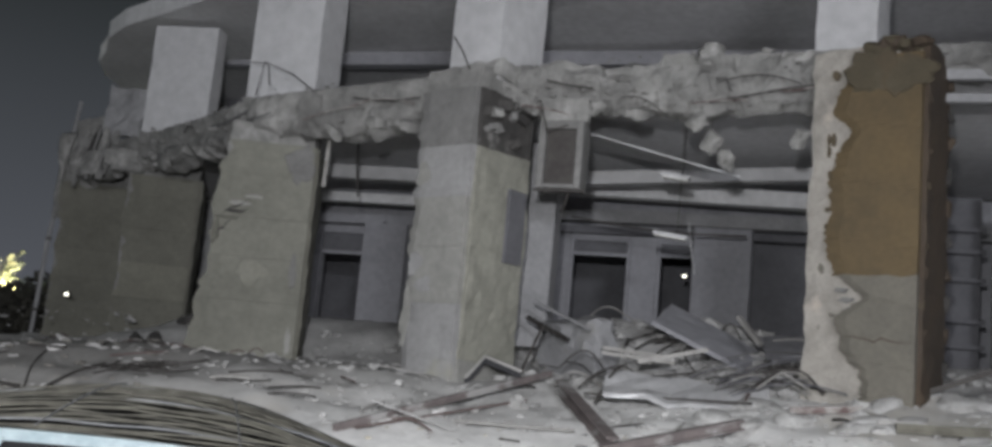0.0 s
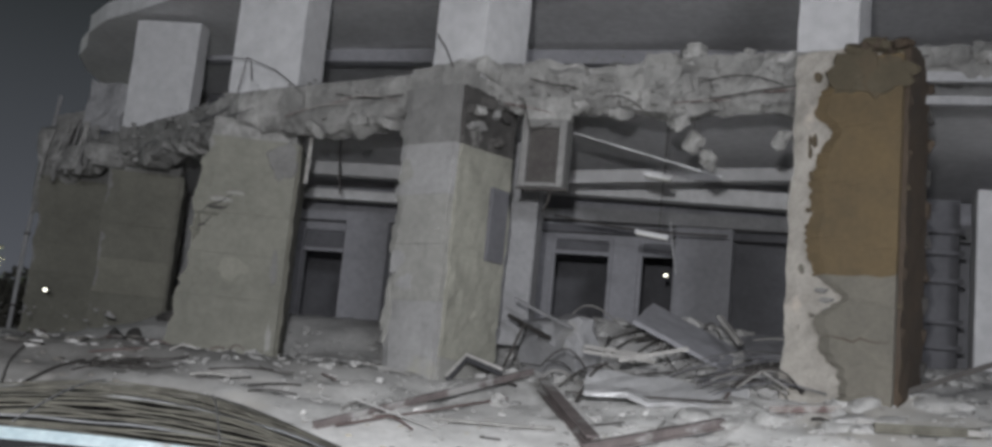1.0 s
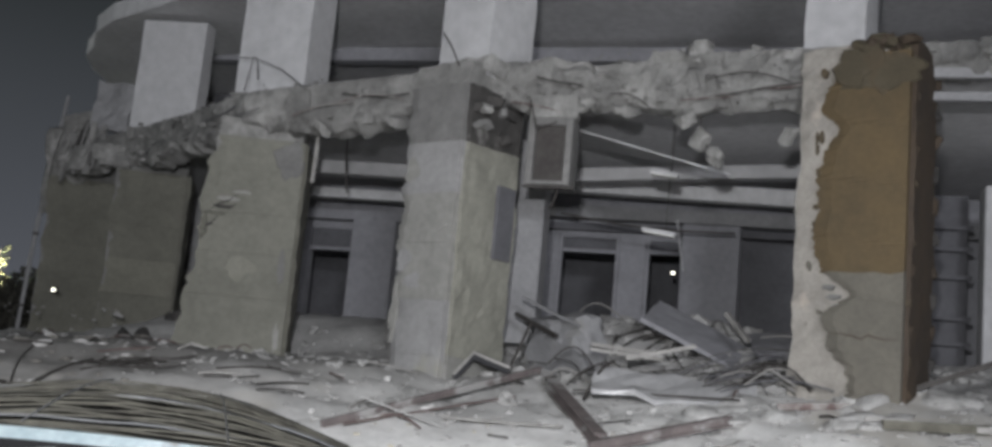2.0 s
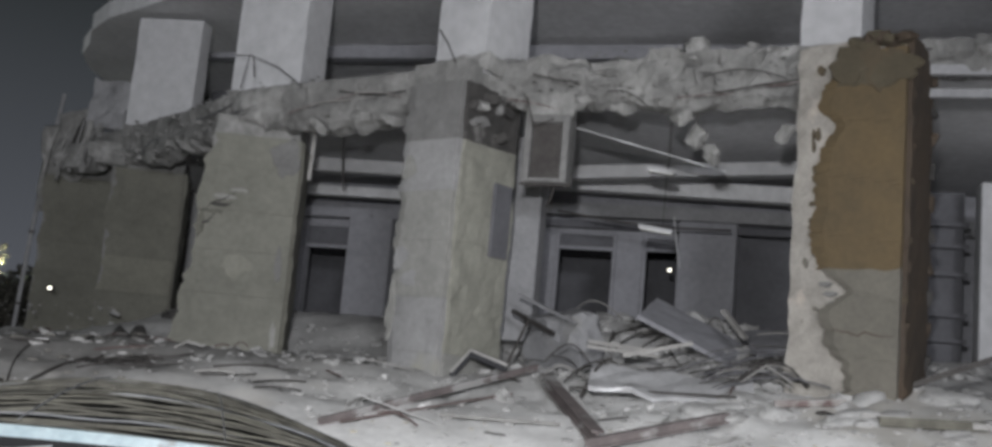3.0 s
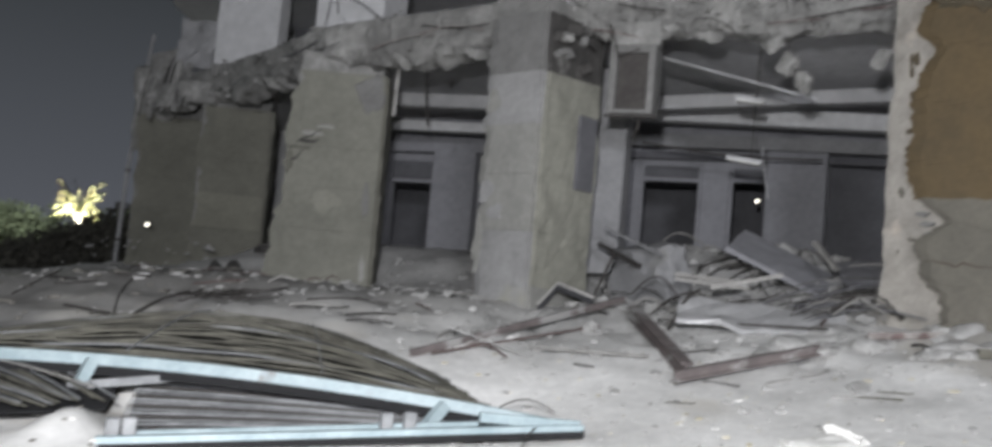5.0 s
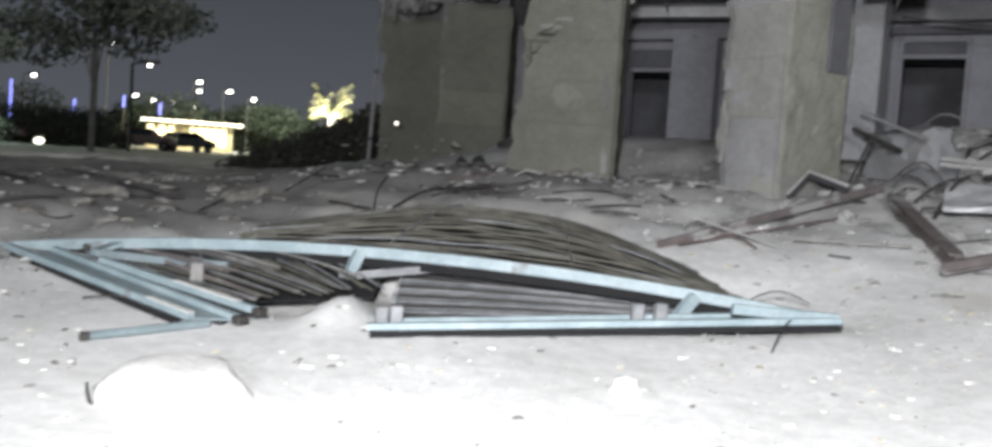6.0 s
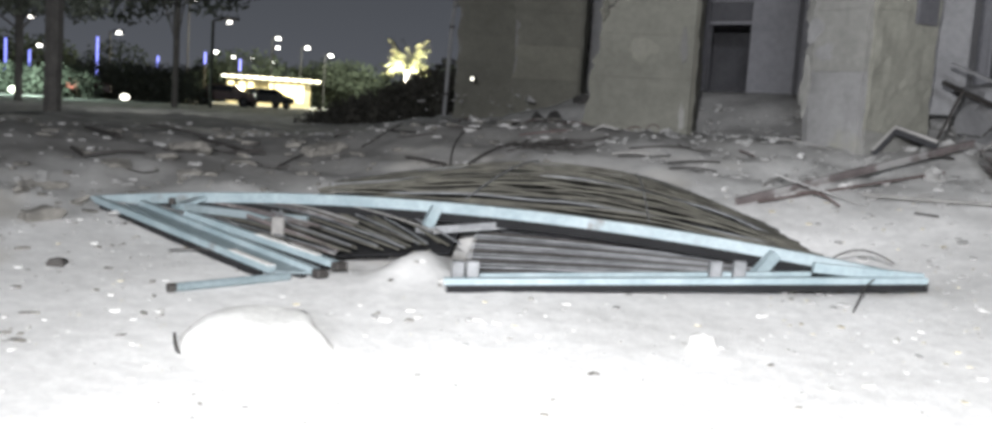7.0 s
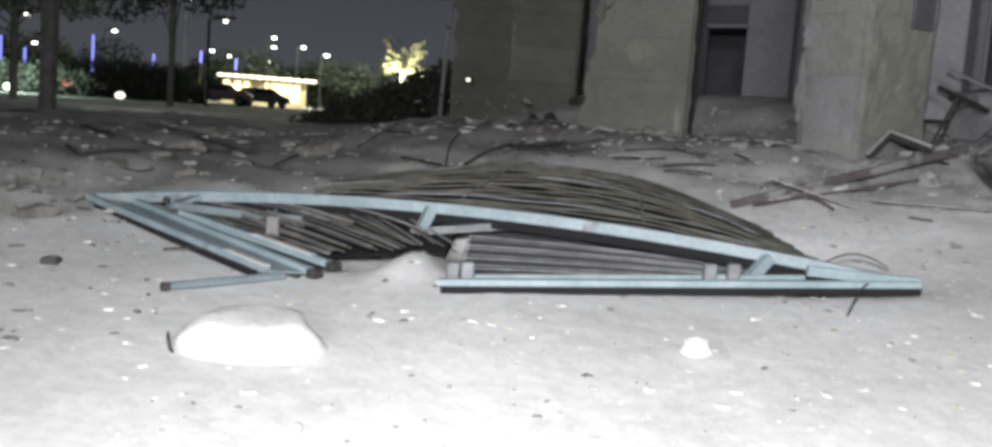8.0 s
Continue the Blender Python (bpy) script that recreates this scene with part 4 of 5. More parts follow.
def scatter(name, spots, material, label, category="rubble", parent=None):
    """Many loose lumps as one mesh; a spot is x, y, z and three sizes."""
    vs, fs, off = [], [], 0
    rr = random.Random(len(spots))
    for k, (x, y, z, a, b, c) in enumerate(spots):
        v, f = LUMPS[k % len(LUMPS)]
        an = rr.uniform(0, 6.28)
        R = np.array([[math.cos(an), -math.sin(an), 0], [math.sin(an), math.cos(an), 0], [0, 0, 1]])
        vs.append((v * (a, b, c)) @ R.T + (x, y, z))
        fs.append(f + off)
        off += len(v)
    me = bpy.data.meshes.new(name)
    me.from_pydata(np.concatenate(vs).tolist(), [], np.concatenate(fs).tolist())
    me.materials.append(M[material])
    ob = new(name, me)
    if parent:
        ob.parent = parent
        ob["kind"] = "stuff"
        return ob
    return tagged(ob, label, category, kind="stuff")


def chips():
    rr = random.Random(12)
    out = []
    for n in range(1500):
        az, r = rr.uniform(-32, 52), 4.2 + 12 * rr.random() ** 0.75
        x, y = -r * math.sin(radians(az)), r * math.cos(radians(az))
        s = 0.015 + 0.035 * rr.random() ** 3 + (0.08 * rr.random() ** 3 if r > 8.5 else 0)
        if r < 8.5 and noise.noise(Vector((x, y, 0)) * 0.6) < 0.0:
            continue
        if az > 17 and r > 9 and rr.random() < 0.2:
            continue
        out.append((x, y, ground_z(x, y) + s * 0.1, s * rr.uniform(1, 2), s * rr.uniform(0.8, 1.4), s * rr.uniform(0.4, 0.8)))
    return out


scatter("stone_chips", chips(), "chip", "small concrete chips scattered over the dust")


def inner_z(u, v):
    p = ruin(u, v)
    base = ground_z(p.x, p.y)
    z = base - 0.12 + (2.3 - base) * smooth(0.6, 4.4, v) + 0.55 * math.exp(-((u - 2.4) / 1.9) ** 2 - ((v - 2.6) / 1.5) ** 2)
    return max(z, base) if v > 0.2 else base


def heap(seed, n, u0, u1, v0, v1, s0, s1):
    rr = random.Random(seed)
    out = []
    for k in range(n):
        u, v = rr.uniform(u0, u1), rr.uniform(v0, v1)
        p = ruin(u, v)
        s = s0 + (s1 - s0) * rr.random() ** 2.5
        out.append((p.x, p.y, inner_z(u, v) + s * 0.02, s * rr.uniform(0.9, 1.9), s * rr.uniform(0.8, 1.3), s * rr.uniform(0.4, 0.8)))
    return out


def pile(name, spots, material, label, lumps=None):
    """A heap: its largest stones are parts on shared meshes, the fines are one part."""
    e = thing(name, (0, 0, 0), 0, label, "rubble", "heaps of rubble")
    spots = sorted(spots, key=lambda q: -q[3] * q[4])
    rr = random.Random(len(spots))
    for k, (x, y, z, a, b, c) in enumerate(spots[:260]):
        ob = new("rubble_stone", (lumps or STONES)[k % len(STONES)])
        ob.parent = e
        ob.matrix_basis = pose(x, y, z, rr.uniform(-18, 18), rr.uniform(-18, 18), rr.uniform(0, 360)) @ Matrix.Diagonal((a, b, c, 1))
    if len(spots) > 260:
        scatter("rubble_grit", spots[260:], material, "", parent=e)
    return e


STONES = []
for v, f in LUMPS:
    me = bpy.data.meshes.new("rubble_stone")
    me.from_pydata(v.tolist(), [], f.tolist())
    me.materials.append(M["chip"])
    STONES.append(me)
PALE = []
for k in range(14):
    bm = bmesh.new()
    stone(bm, (0, 0, 0), (1, 1, 1), 500 + k, 2)
    me = bpy.data.meshes.new("rubble_stone")
    bm.to_mesh(me)
    bm.free()
    me.polygons.foreach_set("use_smooth", [True] * len(me.polygons))
    me.materials.append(M["pale_lump"])
    PALE.append(me)


def edge_lumps():
    rr = random.Random(31)
    out = []
    for n in range(950):
        k = rr.choice([0, 1, 1, 1, 1, 1, 2, 3, 3, 4])
        t = rr.random()
        (u0, v0), (u1, v1) = EDGE[k], EDGE[k + 1]
        u, v = u0 + (u1 - u0) * t, v0 + (v1 - v0) * t
        d = Vector((u1 - u0, v1 - v0)).normalized()
        off = rr.uniform(0.02, 0.24)
        lowest = 5.2 if u > 5.3 else 4.74
        z = rr.uniform(lowest, 5.44) + tilt(u)
        p = ruin(u - abs(d.y) * off, v - abs(d.x) * off, z)
        s = 0.03 + 0.1 * rr.random() ** 2.2
        out.append((p.x, p.y, p.z, s * rr.uniform(1, 1.9), s, s * rr.uniform(0.5, 1.1)))
    return out


scatter("edge_rubble", edge_lumps(), "broken", "broken concrete bits clinging to the slab edge")
pile("rubble_heap", heap(5, 900, 0.3, 5.6, -0.2, 5.0, 0.06, 0.4), "chip", "heap of grey broken concrete inside the ruin")
pile("rubble_heap", heap(6, 320, -4.5, -0.4, 0.2, 3.0, 0.03, 0.18), "chip", "low bank of grey rubble between two columns")
pile("rubble_heap", [(x, y, z - 0.04, a * 1.1, b * 1.1, c * (0.6 + 0.7 * abs(math.sin(9 * x)))) for x, y, z, a, b, c in heap(7, 230, 3.0, 8.5, -2.4, 0.4, 0.04, 0.42)], "pale_lump", "pale dust-covered rubble in front of the ochre column", PALE)
pile("rubble_heap", heap(8, 290, -9.5, -3.0, -3.5, 3.2, 0.03, 0.15), "chip", "thin spread of rubble before the rounded corner")
pile("rubble_heap", heap(9, 280, -3.2, 0.9, -3.0, -0.5, 0.03, 0.13), "chip", "loose rubble at the foot of the front column")


pile("rubble_heap", heap(10, 240, 5.7, 9.0, 0.1, 3.6, 0.05, 0.34), "chip", "grey rubble bank beside the ochre column")
scatter("dusty_grit", heap(17, 900, 2.2, 8.6, -2.8, 0.2, 0.015, 0.1), "pale_lump", "fine pale grit and small stones over the dusty rubble")
scatter("dusty_grit", heap(18, 500, -2.5, 3.0, -2.6, -0.2, 0.012, 0.06), "chip", "fine grey grit and small stones before the front column")


# ---------------------------------------------------------------- single pieces of debris
def concrete_piece(name, loc, size, turn, seed, label, material="chip", amp=0.05, category="rubble"):
    e = part(name, rough_box((0, 0, 0), size, amp, max(size) / 8, 3.0, seed), material)
    e.matrix_world = pose(*loc, *turn)
    return tagged(e, label, category)


def lump_piece(name, loc, size, turn, seed, label, material):
    bm = bmesh.new()
    stone(bm, (0, 0, 0), tuple(d * 1.45 for d in size), seed, 3)
    for v in bm.verts:
        v.co += noise.noise_vector(v.co * 9 + Vector((seed, 0, 0))) * 0.03
    ob = part(name, bm, material)
    ob.matrix_world = pose(*loc, *turn)
    return tagged(ob, label, "rubble")


def at_ruin(u, v, z):
    return tuple(ruin(u, v, z))


lump_piece("concrete_block", at_ruin(1.3, 1.2, 1.98), (1.2, 0.6, 0.66), (4, -6, -10), 3, "large grey lump of broken concrete on the heap", "frame_grey")
concrete_piece("fallen_panel", at_ruin(2.95, 1.6, 2.22), (1.35, 1.0, 0.06), (20, 24, -14), 4, "large grey board tipped over the heap", "grey", 0.015, "panel")
concrete_piece("fallen_panel", at_ruin(4.1, 2.2, 2.2), (1.0, 0.9, 0.08), (18, -8, 6), 9, "grey slab piece leaning on the heap", "grey", 0.03, "panel")
concrete_piece("marble_sheet", at_ruin(3.0, -0.95, 1.46), (1.75, 0.6, 0.06), (24, 2, -6), 6, "pale polished sheet lying in the rubble", "polished", 0.07, "sheet")
for u, v, z, s, t, sd in ((2.1, -0.32, 4.78, (0.55, 0.22, 0.16), (0, 4, -16), 1), (2.85, -0.32, 4.7, (0.32, 0.22, 0.2), (5, -20, 0), 2),
                          (3.0, 0.0, 4.52, (0.26, 0.2, 0.34), (0, 30, 0), 3), (3.2, 0.0, 4.3, (0.36, 0.24, 0.2), (10, 16, 0), 4),
                          (0.42, -0.62, 4.7, (0.4, 0.2, 0.13), (0, -6, -16), 5), (-1.0, 0.0, 4.66, (0.5, 0.26, 0.2), (0, 8, -20), 6),
                          (-1.5, 0.05, 4.72, (0.4, 0.24, 0.18), (8, -12, -10), 7), (-2.2, 0.2, 4.6, (0.4, 0.2, 0.18), (0, 14, -26), 8),
                          (1.55, -0.2, 4.86, (0.35, 0.25, 0.14), (0, -9, -16), 9), (2.95, -0.05, 5.62, (0.42, 0.4, 0.34), (4, 3, -16), 10),
                          (4.05, -0.35, 4.5, (0.16, 0.2, 0.3), (0, 10, 0), 11), (6.2, -0.1, 5.6, (0.7, 0.3, 0.2), (0, 5, -16), 12)):
    lump_piece("hanging_chunk", at_ruin(u, v, z), tuple(q * 0.72 for q in s), t, 20 + sd, "concrete chunk hanging from the broken edge beam on its steel", "broken")


def stick(name, a, b, w, material, label, h=None, sag=0.0, category="debris", side=0.0):
    a, b = Vector(a), Vector(b)
    bm = bmesh.new()
    bar(bm, [Vector(p) - a for p in bent(a, b, sag, 7, side)], w, h or w, 5 if w < 0.05 else 4)
    ob = part(name, bm, material)
    ob.matrix_world = Matrix.Translation(a)
    return tagged(ob, label, category)


def lie(x, y, up=0.03):
    return (x, y, ground_z(x, y) + up)


stick("timber_stick", at_ruin(3.38, 1.2, 2.5), at_ruin(3.68, 1.0, 2.15), 0.09, "timber", "pale broken timber standing in the heap", 0.05)
stick("timber_stick", at_ruin(1.75, 0.6, 1.94), at_ruin(2.55, 0.4, 1.88), 0.07, "timber", "pale broken timber lying on the heap", 0.05)
stick("timber_stick", at_ruin(1.85, 0.0, 1.86), at_ruin(2.75, -0.1, 1.8), 0.06, "timber", "pale broken timber lying on the heap", 0.04)
stick("timber_stick", at_ruin(2.3, -0.1, 1.78), at_ruin(3.1, 0.1, 2.0), 0.06, "timber", "pale broken timber lying on the heap", 0.05)
stick("timber_stick", at_ruin(0.7, 0.9, 2.5), at_ruin(1.6, 0.4, 2.15), 0.05, "frame_grey", "grey timber leaning by the front column", 0.035)
stick("timber_stick", at_ruin(0.6, 1.0, 2.28), at_ruin(1.3, 0.5, 2.0), 0.05, "iron", "dark bar leaning by the front column", 0.05)
stick("timber_stick", at_ruin(0.75, 0.3, 1.5), at_ruin(0.95, 0.5, 2.15), 0.04, "iron", "dark post leaning by the front column", 0.04)
stick("plank", lie(2.96, 10.5, 0.06), lie(3.65, 10.35, 0.06), 0.09, "rust", "reddish steel strip half buried in rubble", 0.07)
stick("plank", lie(3.65, 9.95, 0.06), lie(4.8, 9.7, 0.06), 0.1, "timber", "dark board half buried in rubble", 0.06)
stick("plank", lie(4.6, 11.1, 0.05), at_ruin(6.6, -0.6, 2.2), 0.06, "iron", "dark bar propped in rubble beside the ochre column", 0.06)
for a, b, w, sg in (((-4.34, 9.76), (-4.2, 10.85), 0.03, 0.06), ((-3.96, 10.4), (-3.68, 11.15), 0.025, 0.06), ((-4.1, 10.5), (-3.7, 11.0), 0.025, 0.02),
                    ((-3.75, 10.9), (-3.5, 11.1), 0.03, 0.05), ((-2.9, 10.9), (-2.3, 11.3), 0.03, 0.03), ((-2.4, 10.6), (-1.9, 10.9), 0.025, 0.03)):
    stick("dry_branch", lie(*a), lie(*b), w * 0.8, "iron", "thin dark dry branch on the dust", sag=sg * 0.6, category="branch")
stick("steel_strip", lie(-1.22, 9.95, 0.2), lie(-0.4, 9.75, 0.05), 0.04, "pale_lump", "pale metal strip lying across the dust", 0.02)
stick("steel_strip", lie(-1.3, 9.5, 0.06), lie(0.3, 11.2, 0.1), 0.025, "rust", "thin dark steel strip beside the red beam", 0.025)
stick("wire_end", lie(-0.33, 7.15, 0.01), lie(-0.22, 7.6, 0.12), 0.012, "iron", "bent wire sticking out of the dust", sag=0.05, category="wire")
stick("wire_end", lie(-0.65, 8.35, 0.1), lie(-0.1, 8.3, 0.12), 0.014, "iron", "bent wire looped behind the canopy end", sag=0.12, category="wire")
stick("steel_strip", lie(1.05, 11.3, 0.05), at_ruin(2.3, -0.9, 1.72), 0.03, "iron", "dark bent bar standing out of the rubble", 0.04, sag=0.1)
stick("steel_strip", at_ruin(1.9, -1.2, 1.36), at_ruin(3.7, -1.2, 1.42), 0.03, "iron", "thin dark bar along the pale sheet")
rr = random.Random(79)
for k in range(18):
    u = -7.0 + 11.5 * k / 17 + rr.uniform(-0.3, 0.3)
    i = next(n for n in range(len(EDGE) - 1) if EDGE[n][0] <= u <= EDGE[n + 1][0] or EDGE[n + 1][0] <= u <= EDGE[n][0])
    (u0, v0), (u1, v1) = EDGE[i], EDGE[i + 1]
    f, g = (u - u0) / (u1 - u0), min(1, (u + 1.1 - u0) / (u1 - u0))
    z = rr.uniform(4.78, 5.25) + tilt(u)
    stick("rebar", at_ruin(u, v0 + (v1 - v0) * f - 0.3, z), at_ruin(u + rr.uniform(0.4, 1.1), v0 + (v1 - v0) * g - 0.32, z + rr.uniform(-0.2, 0.15)), rr.uniform(0.014, 0.024), rr.choice(["iron", "slate", "rust"]), "bare reinforcing bar along the broken slab edge", sag=rr.uniform(-0.05, 0.12), category="rebar")
rr = random.Random(78)
for k in range(26):
    u, v = 2.7 + 0.05 * k + rr.uniform(-0.3, 0.3), rr.uniform(-0.9, 0.9)
    a = at_ruin(u, v, inner_z(u, v) + 0.02)
    b = at_ruin(u + rr.uniform(0.9, 1.6), v + rr.uniform(-0.3, 0.5), inner_z(u + 1.2, v) + rr.uniform(0.05, 0.35))
    stick("rebar", a, b, rr.uniform(0.012, 0.022), rr.choice(["iron", "slate", "timber"]), "long bent reinforcing bar sweeping over the heap", sag=rr.uniform(0.05, 0.22), category="rebar", side=rr.uniform(-0.3, 0.3))
rr = random.Random(77)
for k in range(46):
    u, v = rr.uniform(1.0, 4.6), rr.uniform(-0.9, 2.4)
    a = at_ruin(u, v, inner_z(u, v) + rr.uniform(0.02, 0.2))
    du, dv = rr.uniform(-0.9, 0.9), rr.uniform(-0.5, 0.5)
    b = at_ruin(u + du, v + dv, inner_z(u + du, v + dv) + rr.uniform(0.0, 0.25))
    stick("rebar", a, b, rr.uniform(0.012, 0.03), rr.choice(["iron", "iron", "timber"]), "bent reinforcing bar tangled in the heap", sag=rr.uniform(0, 0.25), category="rebar", side=rr.uniform(-0.2, 0.2))
for k in range(26):
    u, v = rr.uniform(-9, 8), rr.uniform(-3.2, -0.4)
    if u < -3:
        v += (-3 - u) * 0.7
    p, an, ln = ruin(u, v), rr.uniform(0, 3.14), rr.uniform(0.2, 0.7)
    stick("rebar", lie(p.x, p.y, 0.03), lie(p.x + ln * math.cos(an), p.y + ln * math.sin(an), 0.06), rr.uniform(0.015, 0.035), rr.choice(["iron", "timber", "rust"]), "bent bar lying in the rubble", sag=rr.uniform(0, 0.06), category="rebar")
for k in range(22):
    u, v = rr.uniform(-9, 8.5), rr.uniform(-3.4, -0.3)
    if u < -3:
        v += (-3 - u) * 0.7
    p, s = ruin(u, v), rr.uniform(0.08, 0.19)
    lump_piece("concrete_lump", (p.x, p.y, ground_z(p.x, p.y) + s * 0.15), (s * 1.5, s, s * 0.55), (rr.uniform(-20, 20), rr.uniform(-20, 20), rr.uniform(0, 180)), 100 + k, "angular pale lump of broken concrete", "chip")


def bent_channel():
    e = thing("bent_channel", at_ruin(0.55, -0.55, 1.52), TURN, "bent sheet-metal channel with a dark strip painting the shade in the hollow side", "channel")
    pts = [(-0.22, 0, -0.12), (0.0, 0, 0.16), (0.45, 0.05, 0.02)]
    part("top_strip", rod(pts, 0.2, 0.03), "timber", e, "pale dusty strip")
    # solid dark strip paints the shade inside the hollow
    part("hollow_side", rod([(x, y - 0.06, z - 0.05) for x, y, z in pts], 0.03, 0.07), "dark", e, "dark strip painting the shade in the hollow side")


bent_channel()


def cooling_box():
    """The empty casing of a wall cooling unit that hangs beside the front column."""
    e = thing("cooling_unit", at_ruin(1.19, -0.15, 3.85), TURN, "empty pale casing of a wall cooling unit with a dark front", "appliance")
    for nm, c, s in (("side_panel", (-0.24, 0, 0.4), (0.09, 0.4, 0.86)), ("side_panel", (0.24, 0, 0.4), (0.09, 0.4, 0.86)),
                     ("top_panel", (0, 0, 0.78), (0.39, 0.4, 0.1)), ("bottom_panel", (0, 0, -0.0), (0.39, 0.4, 0.05))):
        part(nm, bx(c, s, bevel=0.01), "soot", e)
    part("grille", bx((0, 0.03, 0.38), (0.39, 0.3, 0.7)), "iron", e, "dark recessed front")
    part("bracket", rod([(-0.3, -0.2, -0.06), (0.35, -0.2, -0.06)], 0.03, 0.03), "iron", e)
    part("pipe", rod(bent((0.1, 0, -0.05), (0.02, 0, -0.3), 0.0, 6, 0.05), 0.03, 0.03, 6), "iron", e)


cooling_box()
concrete_piece("hanging_plaster", at_ruin(1.2, -0.2, 4.82), (0.6, 0.25, 0.3), (0, 0, TURN), 61, "dusty plaster slab above the cooling unit", "broken", 0.03)


def tube_light(u, v, z, ln, label, m=(0, 8, -16)):
    e = thing("tube_light", at_ruin(u, v, z), m[2], label, "lamp")
    part("tray", bx((0, 0, 0), (ln, 0.14, 0.05), 0, 0, m[1], 0.006), "white", e)
    part("hanger", rod([(0.1, 0, 0), (0.12, 0, 5.32 - z)], 0.012, 0.012, 5), "iron", e)
    part("reflector", bx((0, 0, -0.04), (ln * 0.9, 0.2, 0.02), 0, 0, m[1]), "rock", e, "white reflector")


tube_light(2.3, 2.2, 3.68, 0.5, "white lamp tray dangling from the ceiling")
tube_light(2.4, 1.6, 4.42, 0.4, "white lamp tray end under the ceiling")
stick("conduit", at_ruin(0.2, 5.0, 4.35), at_ruin(3.2, 5.4, 4.2), 0.04, "iron", "dark sagging conduit inside the ruin", sag=-0.08, category="conduit")
stick("cable", at_ruin(2.2, 5.5, 4.4), at_ruin(2.35, 5.5, 3.5), 0.03, "white", "loose pale cable hanging in the doorway", category="cable", side=0.12)
stick("cable", at_ruin(-2.9, 2.5, 5.1), at_ruin(-2.8, 2.5, 4.1), 0.03, "iron", "dark cable hanging between the columns", category="cable", side=0.05)
stick("cable", at_ruin(-2.6, 0.9, 4.9), at_ruin(-2.62, 0.9, 3.95), 0.05, "timber", "torn strip hanging beside the column", category="cable")
for pts in (((-3.86, 14.06, 5.1), (-3.8, 14.1, 5.62), (-3.4, 14.2, 5.5), (-3.05, 14.3, 5.28)), ((-3.98, 14.05, 5.58), (-3.74, 14.1, 5.6), (-3.7, 14.12, 5.3)),
            ((-0.98, 12.36, 5.66), (-0.86, 12.38, 5.5), (-0.74, 12.38, 5.25)), ((0.2, 12.4, 4.9), (0.3, 12.3, 4.5), (0.55, 12.3, 4.62)),
            ((2.2, 11.9, 4.95), (3.0, 11.6, 5.1), (3.6, 11.45, 5.2)), ((2.3, 12.17, 5.2), (2.32, 12.17, 4.6), (2.5, 12.1, 4.25)), ((-1.3, 13.3, 4.9), (-0.9, 13.15, 4.72), (-0.85, 13.1, 4.3))):
    bm = bmesh.new()
    o = Vector(pts[0])
    bar(bm, [Vector(p) - o for p in pts], 0.022, 0.022, 5)
    ob = part("rebar", bm, "iron")
    ob.matrix_world = Matrix.Translation(o)
    tagged(ob, "bent reinforcing bar torn out of the slab edge", "rebar")
# shelves of slats seen past the ochre column
for z in (2.55, 2.95, 3.6, 4.05, 4.4):
    ob = part("trim_rail", bx((0, 0, 0), (1.1, 0.08, 0.07), bevel=0.01), "slate")
    ob.matrix_world = pose(*at_ruin(6.35, 4.95, z), 0, 0, TURN)
    tagged(ob, "grey rail of a shutter frame inside the ruin", "rail", kind="structure")


# ---------------------------------------------------------------- town and trees at night
def polar(az, r, z):
    return tuple(YARD @ Vector((-r * math.sin(radians(az)), r * math.cos(radians(az)), z)))


def leaves(name, blobs, n, size, material, parent=None, seed=1, label="", category="bush", kind=""):
    """Small leaf blades in clumps; a blob is a centre and three radii."""
    rs = np.random.RandomState(seed)
    vol = np.array([b[3] * b[4] * b[5] for b in blobs]) ** 0.67
    pick_b = rs.choice(len(blobs), n, p=vol / vol.sum())
    B = np.array(blobs)[pick_b]
    d = rs.normal(size=(n, 3))
    d /= np.linalg.norm(d, axis=1)[:, None]
    c = B[:, :3] + d * B[:, 3:6] * (rs.uniform(0.25, 1.0, (n, 1)) ** 0.6)
    a = rs.normal(size=(n, 3))
    a /= np.linalg.norm(a, axis=1)[:, None]
    b = np.cross(a, rs.normal(size=(n, 3)))
    b /= np.linalg.norm(b, axis=1)[:, None]
    s = size * rs.uniform(0.5, 1.4, (n, 1))
    v = np.stack([c - a * s, c - b * s * 0.45, c + a * s, c + b * s * 0.45], 1).reshape(-1, 3)
    me = bpy.data.meshes.new(name)
    me.from_pydata(v.tolist(), [], np.arange(4 * n).reshape(-1, 4).tolist())
    me.materials.append(M[material])
    ob = new(name, me)
    if parent:
        ob.parent = parent
        return ob
    return tagged(ob, label, category, kind=kind)


